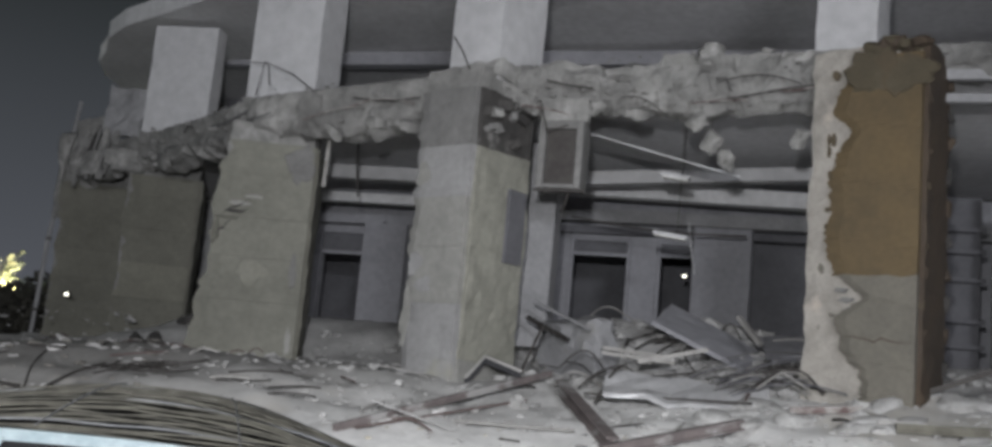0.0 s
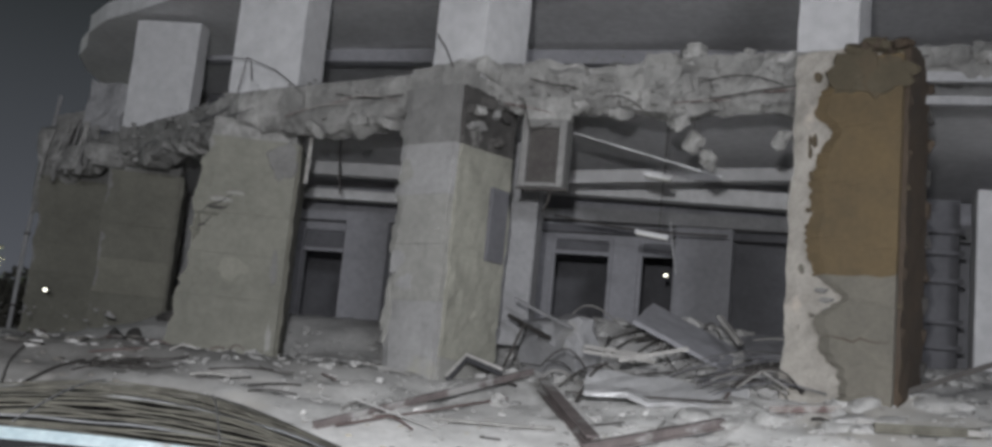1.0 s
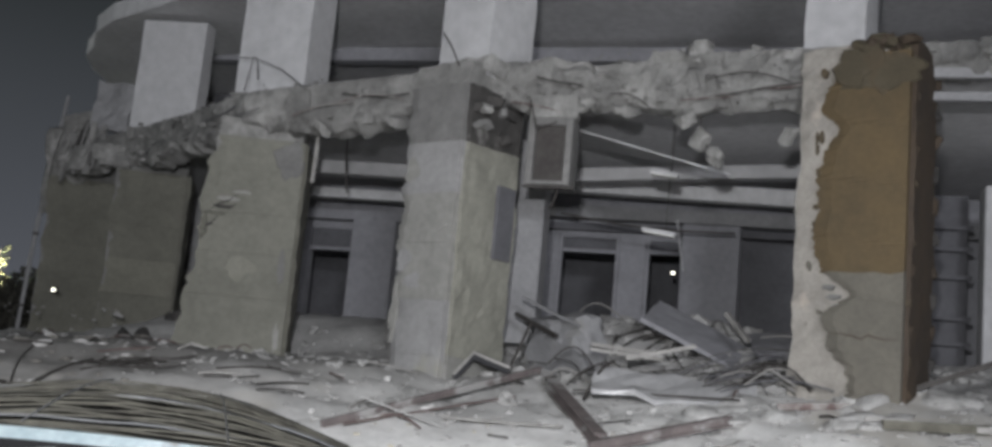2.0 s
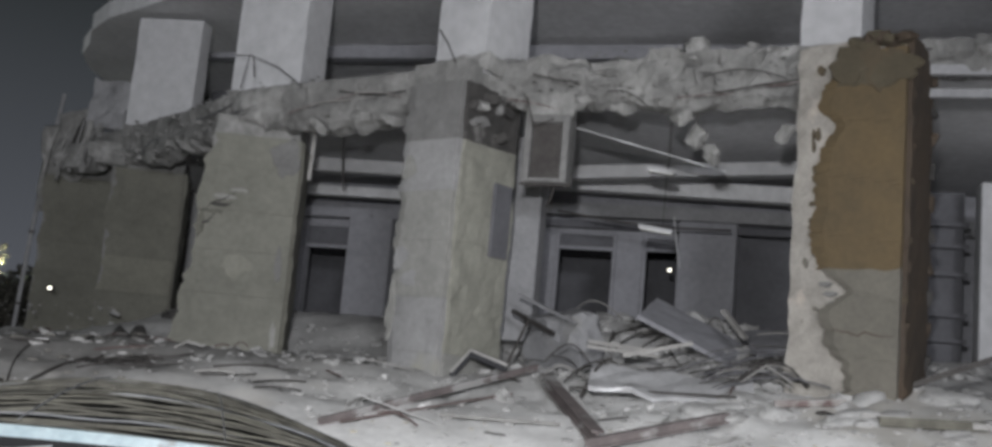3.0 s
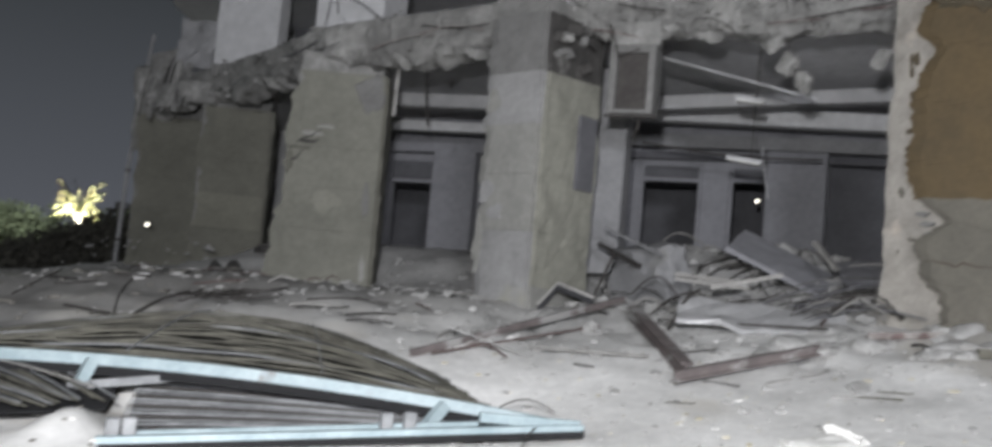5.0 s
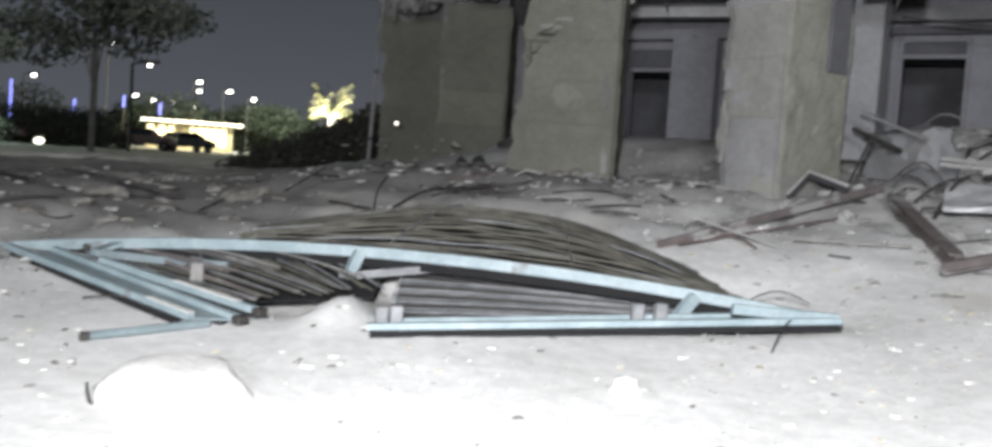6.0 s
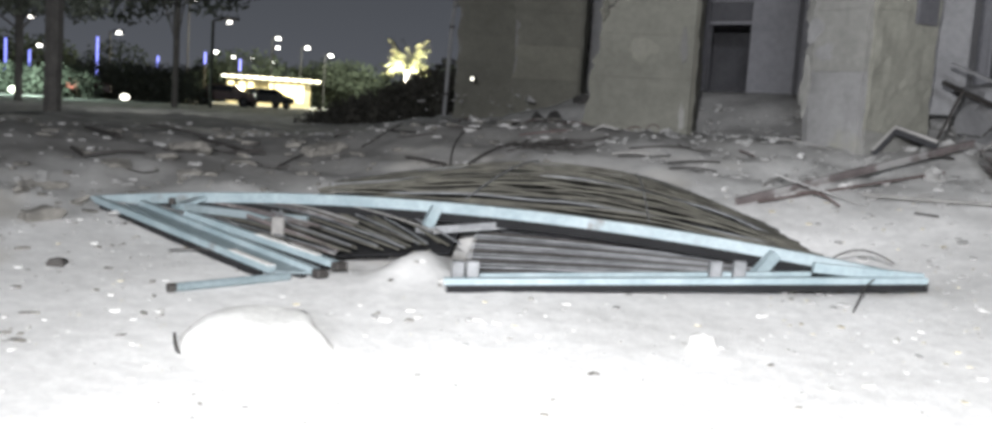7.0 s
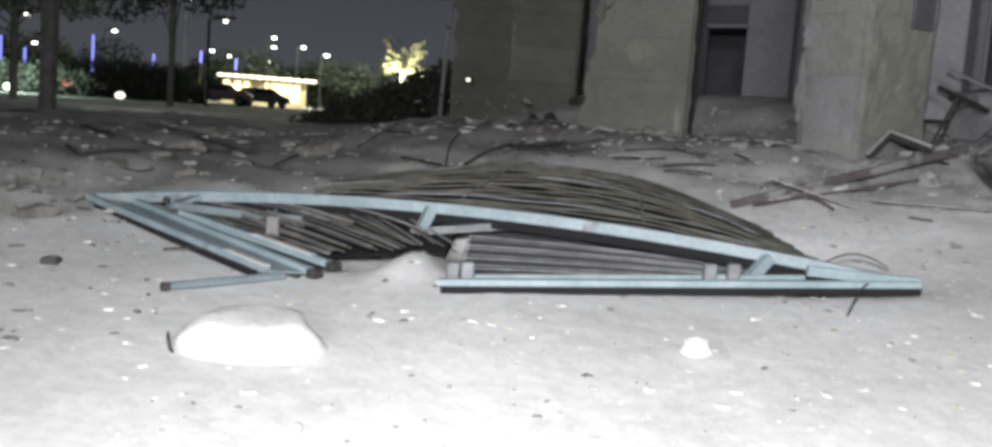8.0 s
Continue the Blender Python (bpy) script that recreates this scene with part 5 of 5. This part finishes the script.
def make_tree(loc, h, rad, trunk, seed, label, n=5200, low=0.35, lean=0.0):
    e = thing("tree", loc, 0, label, "tree", "dark trees beside the ruin")
    rr = random.Random(seed)
    bm = bmesh.new()
    top = Vector((lean, 0, h * 0.6))
    bar(bm, [(0, 0, -0.2), (lean * 0.3, 0.02, h * 0.25), top], trunk, trunk, 8)
    part("trunk", bm, "bark", e)
    blobs = []
    for k in range(15):
        an, rd, z = rr.uniform(0, 6.28), rad * rr.uniform(0.25, 0.9), h * rr.uniform(low, 0.95)
        c = Vector((lean + rd * math.cos(an), rd * math.sin(an), z))
        if k < 7:
            part("limb", rod([Vector((lean * 0.8, 0, h * rr.uniform(0.25, 0.5))), c * 0.6 + Vector((0, 0, z * 0.36)), c], trunk * 0.25, trunk * 0.25, 6), "bark", e)
        s = rad * rr.uniform(0.18, 0.42)
        blobs.append((*c, s * 1.25, s * 1.25, s * 0.6))
    leaves("crown", blobs, n * 2, rad * 0.036, "leaf", e, seed)
    return e


make_tree(polar(39.9, 40, 1.0), 7.5, 4.2, 0.24, 5, "dark spreading tree against the night sky", n=2700, low=0.52)
make_tree(polar(45.9, 22, 0.9), 7.2, 2.6, 0.36, 8, "thick dark trunk of a tree with its crown overhead", n=2400, low=0.55)
make_tree(polar(47.5, 34, 1.0), 5.5, 2.6, 0.25, 9, "small dark tree at the edge of the waste ground", n=1700, low=0.5)

blobs = []
for k in range(16):
    f = k / 15
    x, y, _ = polar(32.0 - 7.2 * f, 25 + 0.6 * (k % 3), 0)
    blobs.append((x, y, 1.0 + 0.7 * f, 0.8, 0.8, 0.35 + 0.85 * f))
leaves("hedge", blobs, 11000, 0.085, "scrub", None, 3, "dark overgrown scrub beside the corner of the ruin", "bush", "stuff")
blobs = []
rr = random.Random(4)
for k in range(60):
    x, y, _ = polar(rr.uniform(22, 52), rr.uniform(150, 175), 0)
    blobs.append((x, y, rr.uniform(2.5, 6), rr.uniform(4, 8), 3, rr.uniform(2, 4)))
leaves("far_trees", blobs, 45000, 0.36, "far_leaf", None, 5, "far belt of dark trees behind the lit house", "trees", "stuff")
blobs = []
for k in range(10):
    x, y, _ = polar(44.6 + 0.45 * k, 57 + (k % 3), 0)
    blobs.append((x, y, 1.6 + 0.3 * (k % 2), 1.3, 1.3, 0.9))
leaves("hedge", blobs, 4500, 0.14, "leaf", None, 6, "green hedge lit by a low garden lamp", "bush", "stuff")


blobs = []
for k in range(26):
    x, y, _ = polar(39.2 + 0.24 * k, 67 + (k % 4), 0)
    blobs.append((x, y, 1.5 + 0.4 * ((k * 7) % 3), 1.5, 1.5, 0.9 + 0.3 * ((k * 5) % 3)))
leaves("hedge", blobs, 12000, 0.13, "leaf", None, 7, "dim dusty hedge behind the waste ground", "bush", "stuff")


def make_palm(loc, h):
    e = thing("palm_tree", loc, 0, "palm tree lit from below by a yellow lamp", "tree")
    part("trunk", rod([(0, 0, 0), (0.1, 0, h * 0.5), (0, 0, h)], 0.35, 0.35, 8), "bark", e)
    rr = random.Random(2)
    for k in range(30):
        an, up = k * 2.4, rr.uniform(1.2, 3.0) if k % 3 else rr.uniform(0.1, 0.7)
        d = Vector((math.cos(an), math.sin(an), 0))
        bm = bmesh.new()
        sp = [Vector((0, 0, h)) + d * ((1.1 if k % 3 else 1.8) * t) + Vector((0, 0, up * 1.1 * t - 1.3 * t * t)) for t in (0, 0.2, 0.4, 0.6, 0.8, 1.0)]
        side = d.cross(Vector((0, 0, 1)))
        for i in range(5):
            for q in (0.0, 0.5):
                p0 = sp[i].lerp(sp[i + 1], q)
                for sg in (-1, 1):
                    tip = p0 + side * sg * 0.36 * (1 - abs(i - 2) * 0.2) + d * 0.35 + Vector((0, 0, -0.15))
                    vs = [bm.verts.new(p) for p in (p0, p0 + d * 0.12, tip)]
                    bm.faces.new(vs)
        part("frond", bm, "palm_leaf", e)
    return e


def make_street_lamp(az, r, z, tone):
    x, y, _ = polar(az, r, 0)
    g = 1.0
    e = thing("street_lamp", (x, y, g), az, "tall street lamp with a glowing white head", "lamp", "street lamps")
    part("pole", rod([(0, 0, 0), (0, 0, z - g)], 0.14, 0.14, 6), "iron", e)
    part("arm", rod([(0, 0, z - g), (0.5, 0, z - g + 0.1)], 0.08, 0.08, 6), "iron", e)
    head = part("head", bx((0.75, 0, z - g + 0.15), (0.9, 0.35, 0.12), bevel=0.03), "iron", e)
    part("lens", bx((0.75, 0, z - g - 0.02), (r * 0.0042, 0.4, r * 0.0018), bevel=0.05), tone, head, "glowing lens")


for az, r, z in ((34.91, 140, 9.89), (33.33, 140, 8.95), (32.04, 140, 8.14), (34.85, 170, 10.2), (37.2, 170, 8.2), (36.2, 170, 8.27), (38.1, 160, 8.36), (35.1, 180, 8.24),
                 (43.2, 100, 6.82), (38.05, 50, 5.08), (47.47, 80, 6.34), (46.94, 110, 5.47), (39.3, 120, 12.2)):
    make_street_lamp(az, r, z, "lamp")
for az, r, z0, z1 in ((43.8, 90, 2.7, 5.8), (40.8, 100, 3.9, 5.0), (38.4, 120, 5.2, 6.5), (36.57, 120, 4.7, 6.0), (48.1, 70, 2.2, 4.3), (47.0, 80, 2.9, 4.0)):
    x, y, _ = polar(az, r, 0)
    e = thing("light_mast", (x, y, 1.0), az, "mast with a glowing blue light strip", "lamp", "blue light masts")
    part("mast", rod([(0, 0, 0), (0, 0, z0 - 1)], 0.16, 0.16, 6), "iron", e)
    part("strip", rod([(0, 0, z0 - 1), (0, 0, z1 - 1)], r * 0.0017, r * 0.0017, 6), "blue_lamp", e, "blue glowing strip")


def make_house():
    x, y, _ = polar(35.0, 120, 0)
    e = thing("house", (x, y, 1.0), 34.3, "low flat-roofed house with brightly lit windows", "house")
    e.matrix_world = e.matrix_world @ Matrix.Diagonal((0.84, 1, 1, 1))
    part("wall", bx((0, 2.5, 1.4), (11.2, 5, 2.8)), "cream", e)
    roof = part("roof", bx((0.5, 2.0, 3.05), (13.0, 7.0, 0.3), bevel=0.04), "cream", e)
    for k in range(13):
        part("roof_lamp", bx((-5.8 + k * 1.02, -1.6, 3.05), (0.75, 0.2, 0.26), bevel=0.05), "lamp_soft", roof, "glowing roof lamp")
    for cx, w in ((-5.0, 0.8), (-3.6, 0.9), (-2.4, 0.7), (0.3, 0.5), (1.3, 0.9), (2.3, 0.9), (3.3, 0.9), (4.3, 0.8)):
        wd = part("window", bx((cx, -0.02, 1.5), (w + 0.12, 0.1, 2.2)), "cream", e)
        part("pane", bx((cx, -0.08, 1.5), (w, 0.06, 2.05)), "warm", wd, "brightly lit pane")
    return e


def make_car(loc, rz, material, label):
    e = thing("car", loc, rz, label, "car", "parked cars")
    bm = bmesh.new()
    sec = [(-2.1, 0.35), (-2.15, 0.8), (-1.5, 0.95), (-0.9, 1.42), (0.6, 1.45), (1.2, 1.0), (2.05, 0.85), (2.1, 0.4)]
    L = [bm.verts.new((a, -0.85, b)) for a, b in sec]
    R = [bm.verts.new((a, 0.85, b)) for a, b in sec]
    bm.faces.new(L), bm.faces.new(R[::-1])
    for k in range(len(sec)):
        q = (k + 1) % len(sec)
        bm.faces.new((L[k], R[k], R[q], L[q]))
    bmesh.ops.bevel(bm, geom=list(bm.edges), offset=0.05, segments=1, affect="EDGES")
    part("body", bm, material, e)
    for sy in (-0.87, 0.87):
        part("side_window", bx((-0.15, sy, 1.17), (1.4, 0.02, 0.34)), "glass", e)
        for sx in (-1.35, 1.35):
            w = part("wheel", rod([(sx, sy - 0.08, 0.32), (sx, sy + 0.08, 0.32)], 0.64, 0.64, 14), "tyre", e)
            part("rim", rod([(sx, sy - 0.1, 0.32), (sx, sy + 0.1, 0.32)], 0.36, 0.36, 10), "slat_pale", w)
    return e


make_house()
make_palm(polar(27.5, 60, 1.0), 2.9)
make_car(polar(37.3, 72, 1.0), 30, "paint_dark", "dark red car parked before the lit house")
make_car(polar(35.2, 78, 1.0), 60, "slat_pale", "silver car parked before the lit house")
make_car(polar(45.0, 62, 1.0), 40, "paint_dark", "dark car parked by the green hedge")
# the red globe stands for a car's tail light; its post is added
for az, r, z, w, nm in ((42.4, 62, 1.2, 0.55, "lamp_soft"), (47.7, 55, 1.25, 0.5, "lamp_soft"), (44.0, 64, 1.2, 0.25, "lamp_soft"), (45.0, 57, 1.7, 0.6, "tail"), (46.0, 66, 1.9, 0.2, "lamp_soft")):
    x, y, _ = polar(az, r, 0)
    e = thing("low_light", (x, y, 0.95), az, "low lamp glowing in the dark" if nm != "tail" else "red car light shown as a globe on an added post", "lamp", "low lamps")
    part("post", rod([(0, 0, 0), (0, 0, z - 1.0)], 0.1, 0.1, 6), "iron", e)
    bm = bmesh.new()
    bmesh.ops.create_icosphere(bm, subdivisions=2, radius=0.5, matrix=pose(0, 0, z - 0.95) @ Matrix.Diagonal((w, w, w * 0.7, 1)))
    part("globe", bm, nm, e, "glowing globe")
# small lights on the ruin
# the doorway bulb is added to paint a reflected glint
for p, lab in ((polar(23.85, 20.6, 2.22), "tiny white lamp on the corner column"), (at_ruin(1.98, 7.3, 3.66), "tiny white glow painting a glint in the doorway")):
    e = thing("small_lamp", p, TURN, lab, "lamp")
    part("socket", bx((0, 0.05, 0.0), (0.08, 0.06, 0.1)), "iron", e)
    part("bulb", bx((0, 0, 0), (0.07, 0.05, 0.05), bevel=0.015), "lamp_soft", e, "glowing bulb")
# second and last are added fills without a lamp, brightening the trees
for name, p, energy, col in (("house_lamp", polar(34.6, 112, 7.5), 13000, (1, 0.88, 0.55)), ("tree_fill_light", polar(42.0, 31, 8.0), 650, (0.95, 0.98, 1.0)), ("hedge_lamp", polar(47.3, 54, 2.2), 1300, (0.75, 1, 0.85)), ("far_tree_fill_light", polar(30.5, 128, 10.0), 36000, (0.92, 1, 0.88))):
    li = bpy.data.lights.new(name, "POINT")
    li.energy, li.color, li.shadow_soft_size = energy, col, 0.2
    new(name, li).location = p


# torn pieces at the rounded corner and a sagging ceiling board
concrete_piece("wall_remnant", at_ruin(-8.35, 3.7, 5.75), (0.75, 0.2, 0.95), (0, 6, -6), 81, "torn pale wall remnant standing on the slab corner", "frame_grey", 0.07)
concrete_piece("wall_remnant", at_ruin(-9.3, 4.2, 5.4), (0.7, 0.3, 0.7), (0, -14, 10), 82, "torn grey wall remnant standing on the slab corner", "broken", 0.1)
for k, (u, v, z, a, b) in enumerate(((-9.9, 4.3, 4.9, 0.5, 1.1), (-9.4, 4.1, 4.75, 0.7, 0.5), (-8.6, 3.6, 4.7, 0.8, 0.45), (-7.8, 3.2, 4.75, 0.7, 0.4), (-10.2, 4.6, 4.5, 0.3, 1.4))):
    lump_piece("hanging_chunk", at_ruin(u, v, z), (a, 0.4, b), (0, 10 * (k % 3 - 1), -20), 140 + k, "dark torn concrete hanging at the rounded corner", "broken")
bm = bmesh.new()
q = [bm.verts.new(ruin(*p)) for p in ((1.0, 1.2, 4.96), (3.3, 1.4, 4.38), (3.15, 3.3, 4.8), (0.9, 3.3, 5.14))]
q2 = [bm.verts.new(p.co + Vector((0, 0, 0.02))) for p in q]
bm.faces.new(q), bm.faces.new(q2[::-1])
for i in range(4):
    bm.faces.new((q[i], q[(i + 1) % 4], q2[(i + 1) % 4], q2[i]))
tagged(part("ceiling_board", bm, "ceil"), "grey ceiling board sagging from the slab inside the ruin", "board")
# drainpipe at the rounded corner
e = thing("drainpipe", at_ruin(-11.12, 5.2, 1.0), TURN, "pale drainpipe beside the corner column", "pipe")
part("pipe", rod([(0, 0, 0), (0.1, 0, 2.4), (0.24, 0, 4.0), (0.4, 0, 5.4)], 0.09, 0.09, 8), "frame_grey", e)
for z in (0.9, 2.4, 3.8):
    part("clamp", rod([(0.045 * z, 0, z), (0.045 * z, 0, z + 0.05)], 0.14, 0.14, 8), "iron", e)

li = bpy.data.lights.new("palm_lamp", "SPOT")
li.energy, li.color, li.shadow_soft_size, li.spot_size = 42000, (1, 0.95, 0.76), 0.2, radians(54)
new("palm_lamp", li).matrix_world = look(polar(27.6, 57.8, 1.4), polar(27.5, 60.2, 5.0))


# ---------------------------------------------------------------- small litter on the dust
def pebbles(seed, n, az0, az1, r0, r1, s0, s1):
    rr = random.Random(seed)
    out = []
    for k in range(n):
        az, r = rr.uniform(az0, az1), rr.uniform(r0, r1)
        x, y = -r * math.sin(radians(az)), r * math.cos(radians(az))
        s = s0 + (s1 - s0) * rr.random() ** 3
        out.append((x, y, ground_z(x, y) + s * 0.12, s * rr.uniform(1.2, 2.4), s, s * 0.5))
    return out


scatter("dark_pebbles", pebbles(51, 120, -8, 52, 4.6, 9.5, 0.012, 0.05), "earth", "small dark pebbles and clods on the pale dust", "pebbles")
scatter("dark_pebbles", pebbles(55, 170, 36, 54, 6.0, 11.0, 0.015, 0.07), "earth", "dark clods and crumbs on the dust beside the canopy", "pebbles")
scatter("pale_flecks", pebbles(53, 420, -14, 54, 4.3, 9.0, 0.012, 0.07), "rock", "small white stone flecks on the pale dust", "pebbles")
scatter("tan_flecks", pebbles(54, 120, -14, 54, 4.3, 9.0, 0.01, 0.04), "tan", "small straw-coloured flecks and dry litter on the dust", "pebbles")
scatter("dark_pebbles", pebbles(52, 420, 18, 54, 8.6, 16, 0.03, 0.15), "earth", "dark clods on the earth beyond the canopy", "pebbles")
for a, b, w in (((-7.3, 12.3), (-5.5, 10.9), 0.04), ((-5.95, 10.4), (-6.3, 12.1), 0.03), ((-7.85, 7.9), (-7.5, 7.7), 0.07), ((-7.5, 7.7), (-7.2, 8.2), 0.05),
                ((-6.15, 9.0), (-6.35, 9.8), 0.03), ((-5.0, 11.2), (-4.5, 9.7), 0.03), ((-4.1, 10.3), (-3.6, 11.1), 0.035), ((-9.3, 10.7), (-8.6, 10.9), 0.05),
                ((-5.06, 6.0), (-4.67, 6.25), 0.02)):
    stick("dry_branch", lie(*a), lie(*b), w * 0.6, "iron", "thin dark dry branch on the dust", sag=0.03, category="branch", side=0.04)
for x, y, sx in ((-6.3, 10.1, 0.5), (-7.2, 8.9, 0.4), (-6.3, 6.0, 0.3), (-7.1, 6.8, 0.35), (1.85, 7.7, 0.45), (2.1, 7.9, 0.3)):
    lump_piece("flat_stone", (x, y, ground_z(x, y) + 0.02), (sx, sx * 0.6, 0.1), (0, 0, 40 * x), int(abs(x * 10)), "flat pale stone lying on the dust", "rock" if x > 0 else "earth")

for x, y, sz in ((-0.61, 10.36, 0.16), (-1.14, 11.56, 0.14), (-1.5, 12.0, 0.16), (-1.67, 9.88, 0.1), (-0.25, 10.75, 0.12), (1.75, 10.9, 0.16), (4.3, 10.85, 0.14), (4.05, 11.0, 0.12)):
    lump_piece("white_stone", (x, y, ground_z(x, y) + 0.04), (sz * 0.55, sz * 0.45, sz * 0.36), (0, 0, 70 * x), int(abs(y * 30)), "small pale stone on the rubble", "pale_lump")
bm = bmesh.new()
bar(bm, [(-0.22, 0, -0.04), (0.02, 0.02, 0.16), (0.3, 0.1, 0.0)], 0.12, 0.02)
ob = part("bent_plate", bm, "timber")
ob.matrix_world = pose(*at_ruin(3.95, -1.05, 1.62), 0, 0, TURN)
tagged(ob, "small bent metal plate lying on rubble before the ochre column", "plate")
stick("steel_strip", lie(-0.42, 10.05, 0.05), lie(0.75, 9.95, 0.03), 0.03, "timber", "thin pale cable trailing over the dust", sag=0.0, side=0.12)
stick("log", lie(3.75, 9.75, 0.05), lie(4.75, 9.75, 0.05), 0.09, "slat", "dark round log half buried in pale rubble", side=0.04)
rr = random.Random(91)
for k in range(22):
    az, r = rr.uniform(12, 46), rr.uniform(9.4, 13.0)
    x, y = -r * math.sin(radians(az)), r * math.cos(radians(az))
    an, ln = rr.uniform(-0.5, 0.9), rr.uniform(0.2, 0.75)
    stick("dry_branch", lie(x, y, 0.02), lie(x + ln * math.cos(an), y + ln * math.sin(an), 0.05), rr.uniform(0.012, 0.028), "iron", "thin dark dry branch on the dust", sag=-0.04 * rr.random(), category="branch", side=rr.uniform(-0.1, 0.1))
rr = random.Random(92)
for k in range(18):
    az, r = rr.uniform(33, 50), rr.uniform(8.6, 12.5)
    x, y = -r * math.sin(radians(az)), r * math.cos(radians(az))
    sz = rr.uniform(0.1, 0.3)
    lump_piece("flat_stone", (x, y, ground_z(x, y) + 0.02), (sz, sz * rr.uniform(0.3, 0.6), 0.04), (rr.uniform(-8, 8), rr.uniform(-8, 8), rr.uniform(0, 180)), 700 + k, "flat dusty stone lying on the dark earth", rr.choice(["earth", "earth", "chip"]))
for x, y, ln, an in ((-7.6, 9.6, 0.9, -0.3), (-6.9, 9.2, 0.35, 0.9), (-8.6, 8.9, 1.0, -0.5), (-5.1, 9.9, 0.6, -0.4), (-5.6, 11.4, 0.8, -0.25)):
    stick("board_scrap", lie(x, y, 0.03), lie(x + ln * math.cos(an), y + ln * math.sin(an), 0.05), 0.07, "iron", "dark splintered board lying on the earth", 0.025, category="board")
# dark rubble heaped between the two olive columns
for k in range(9):
    u, v = rr.uniform(-6.2, -4.7), rr.uniform(1.4, 2.9)
    p, sz = ruin(u, v), rr.uniform(0.1, 0.26)
    lump_piece("concrete_lump", (p.x, p.y, inner_z(u, v) + sz * 0.15), (sz * 1.5, sz, sz * 0.7), (rr.uniform(-20, 20), rr.uniform(-20, 20), rr.uniform(0, 180)), 760 + k, "dark sooty lump of broken concrete", rr.choice(["earth", "dark_hollow_rubble"]))
# scraps and twigs over the pale dust east of the canopy
scatter("dusty_grit", pebbles(57, 420, -22, 10, 7.2, 10.2, 0.012, 0.06), "chip", "small grey crumbs over the pale dust", "pebbles")
scatter("tan_flecks", pebbles(58, 160, -22, 10, 6.4, 10.0, 0.015, 0.06), "tan", "straw-coloured crumbs and dry litter on the dust", "pebbles")
for k in range(12):
    az, r = rr.uniform(-18, 0), rr.uniform(8.8, 10.4)
    x, y = -r * math.sin(radians(az)), r * math.cos(radians(az))
    an, ln = rr.uniform(-0.6, 0.6), rr.uniform(0.12, 0.4)
    stick("twig", lie(x, y, 0.012), lie(x + ln * math.cos(an), y + ln * math.sin(an), 0.02), rr.uniform(0.01, 0.022), rr.choice(["iron", "timber", "slat"]), "short broken twig on the pale dust", category="twig", side=rr.uniform(-0.05, 0.05))
# torn strips hanging down the rounded corner
for k in range(11):
    u = -9.75 + 0.16 * k + rr.uniform(-0.06, 0.06)
    v = 3.98 - 0.78 * (k / 10) + rr.uniform(-0.04, 0.04)
    z1, z0 = rr.uniform(5.1, 5.5), rr.uniform(4.3, 4.8)
    stick("torn_strip", at_ruin(u + 0.1, v, z1), at_ruin(u - 0.08, v, z0), rr.uniform(0.05, 0.12), rr.choice(["soot", "broken", "dark_hollow_rubble"]), "torn strip of facing hanging at the rounded corner", 0.04, sag=0.0, category="debris", side=rr.uniform(-0.1, 0.1))
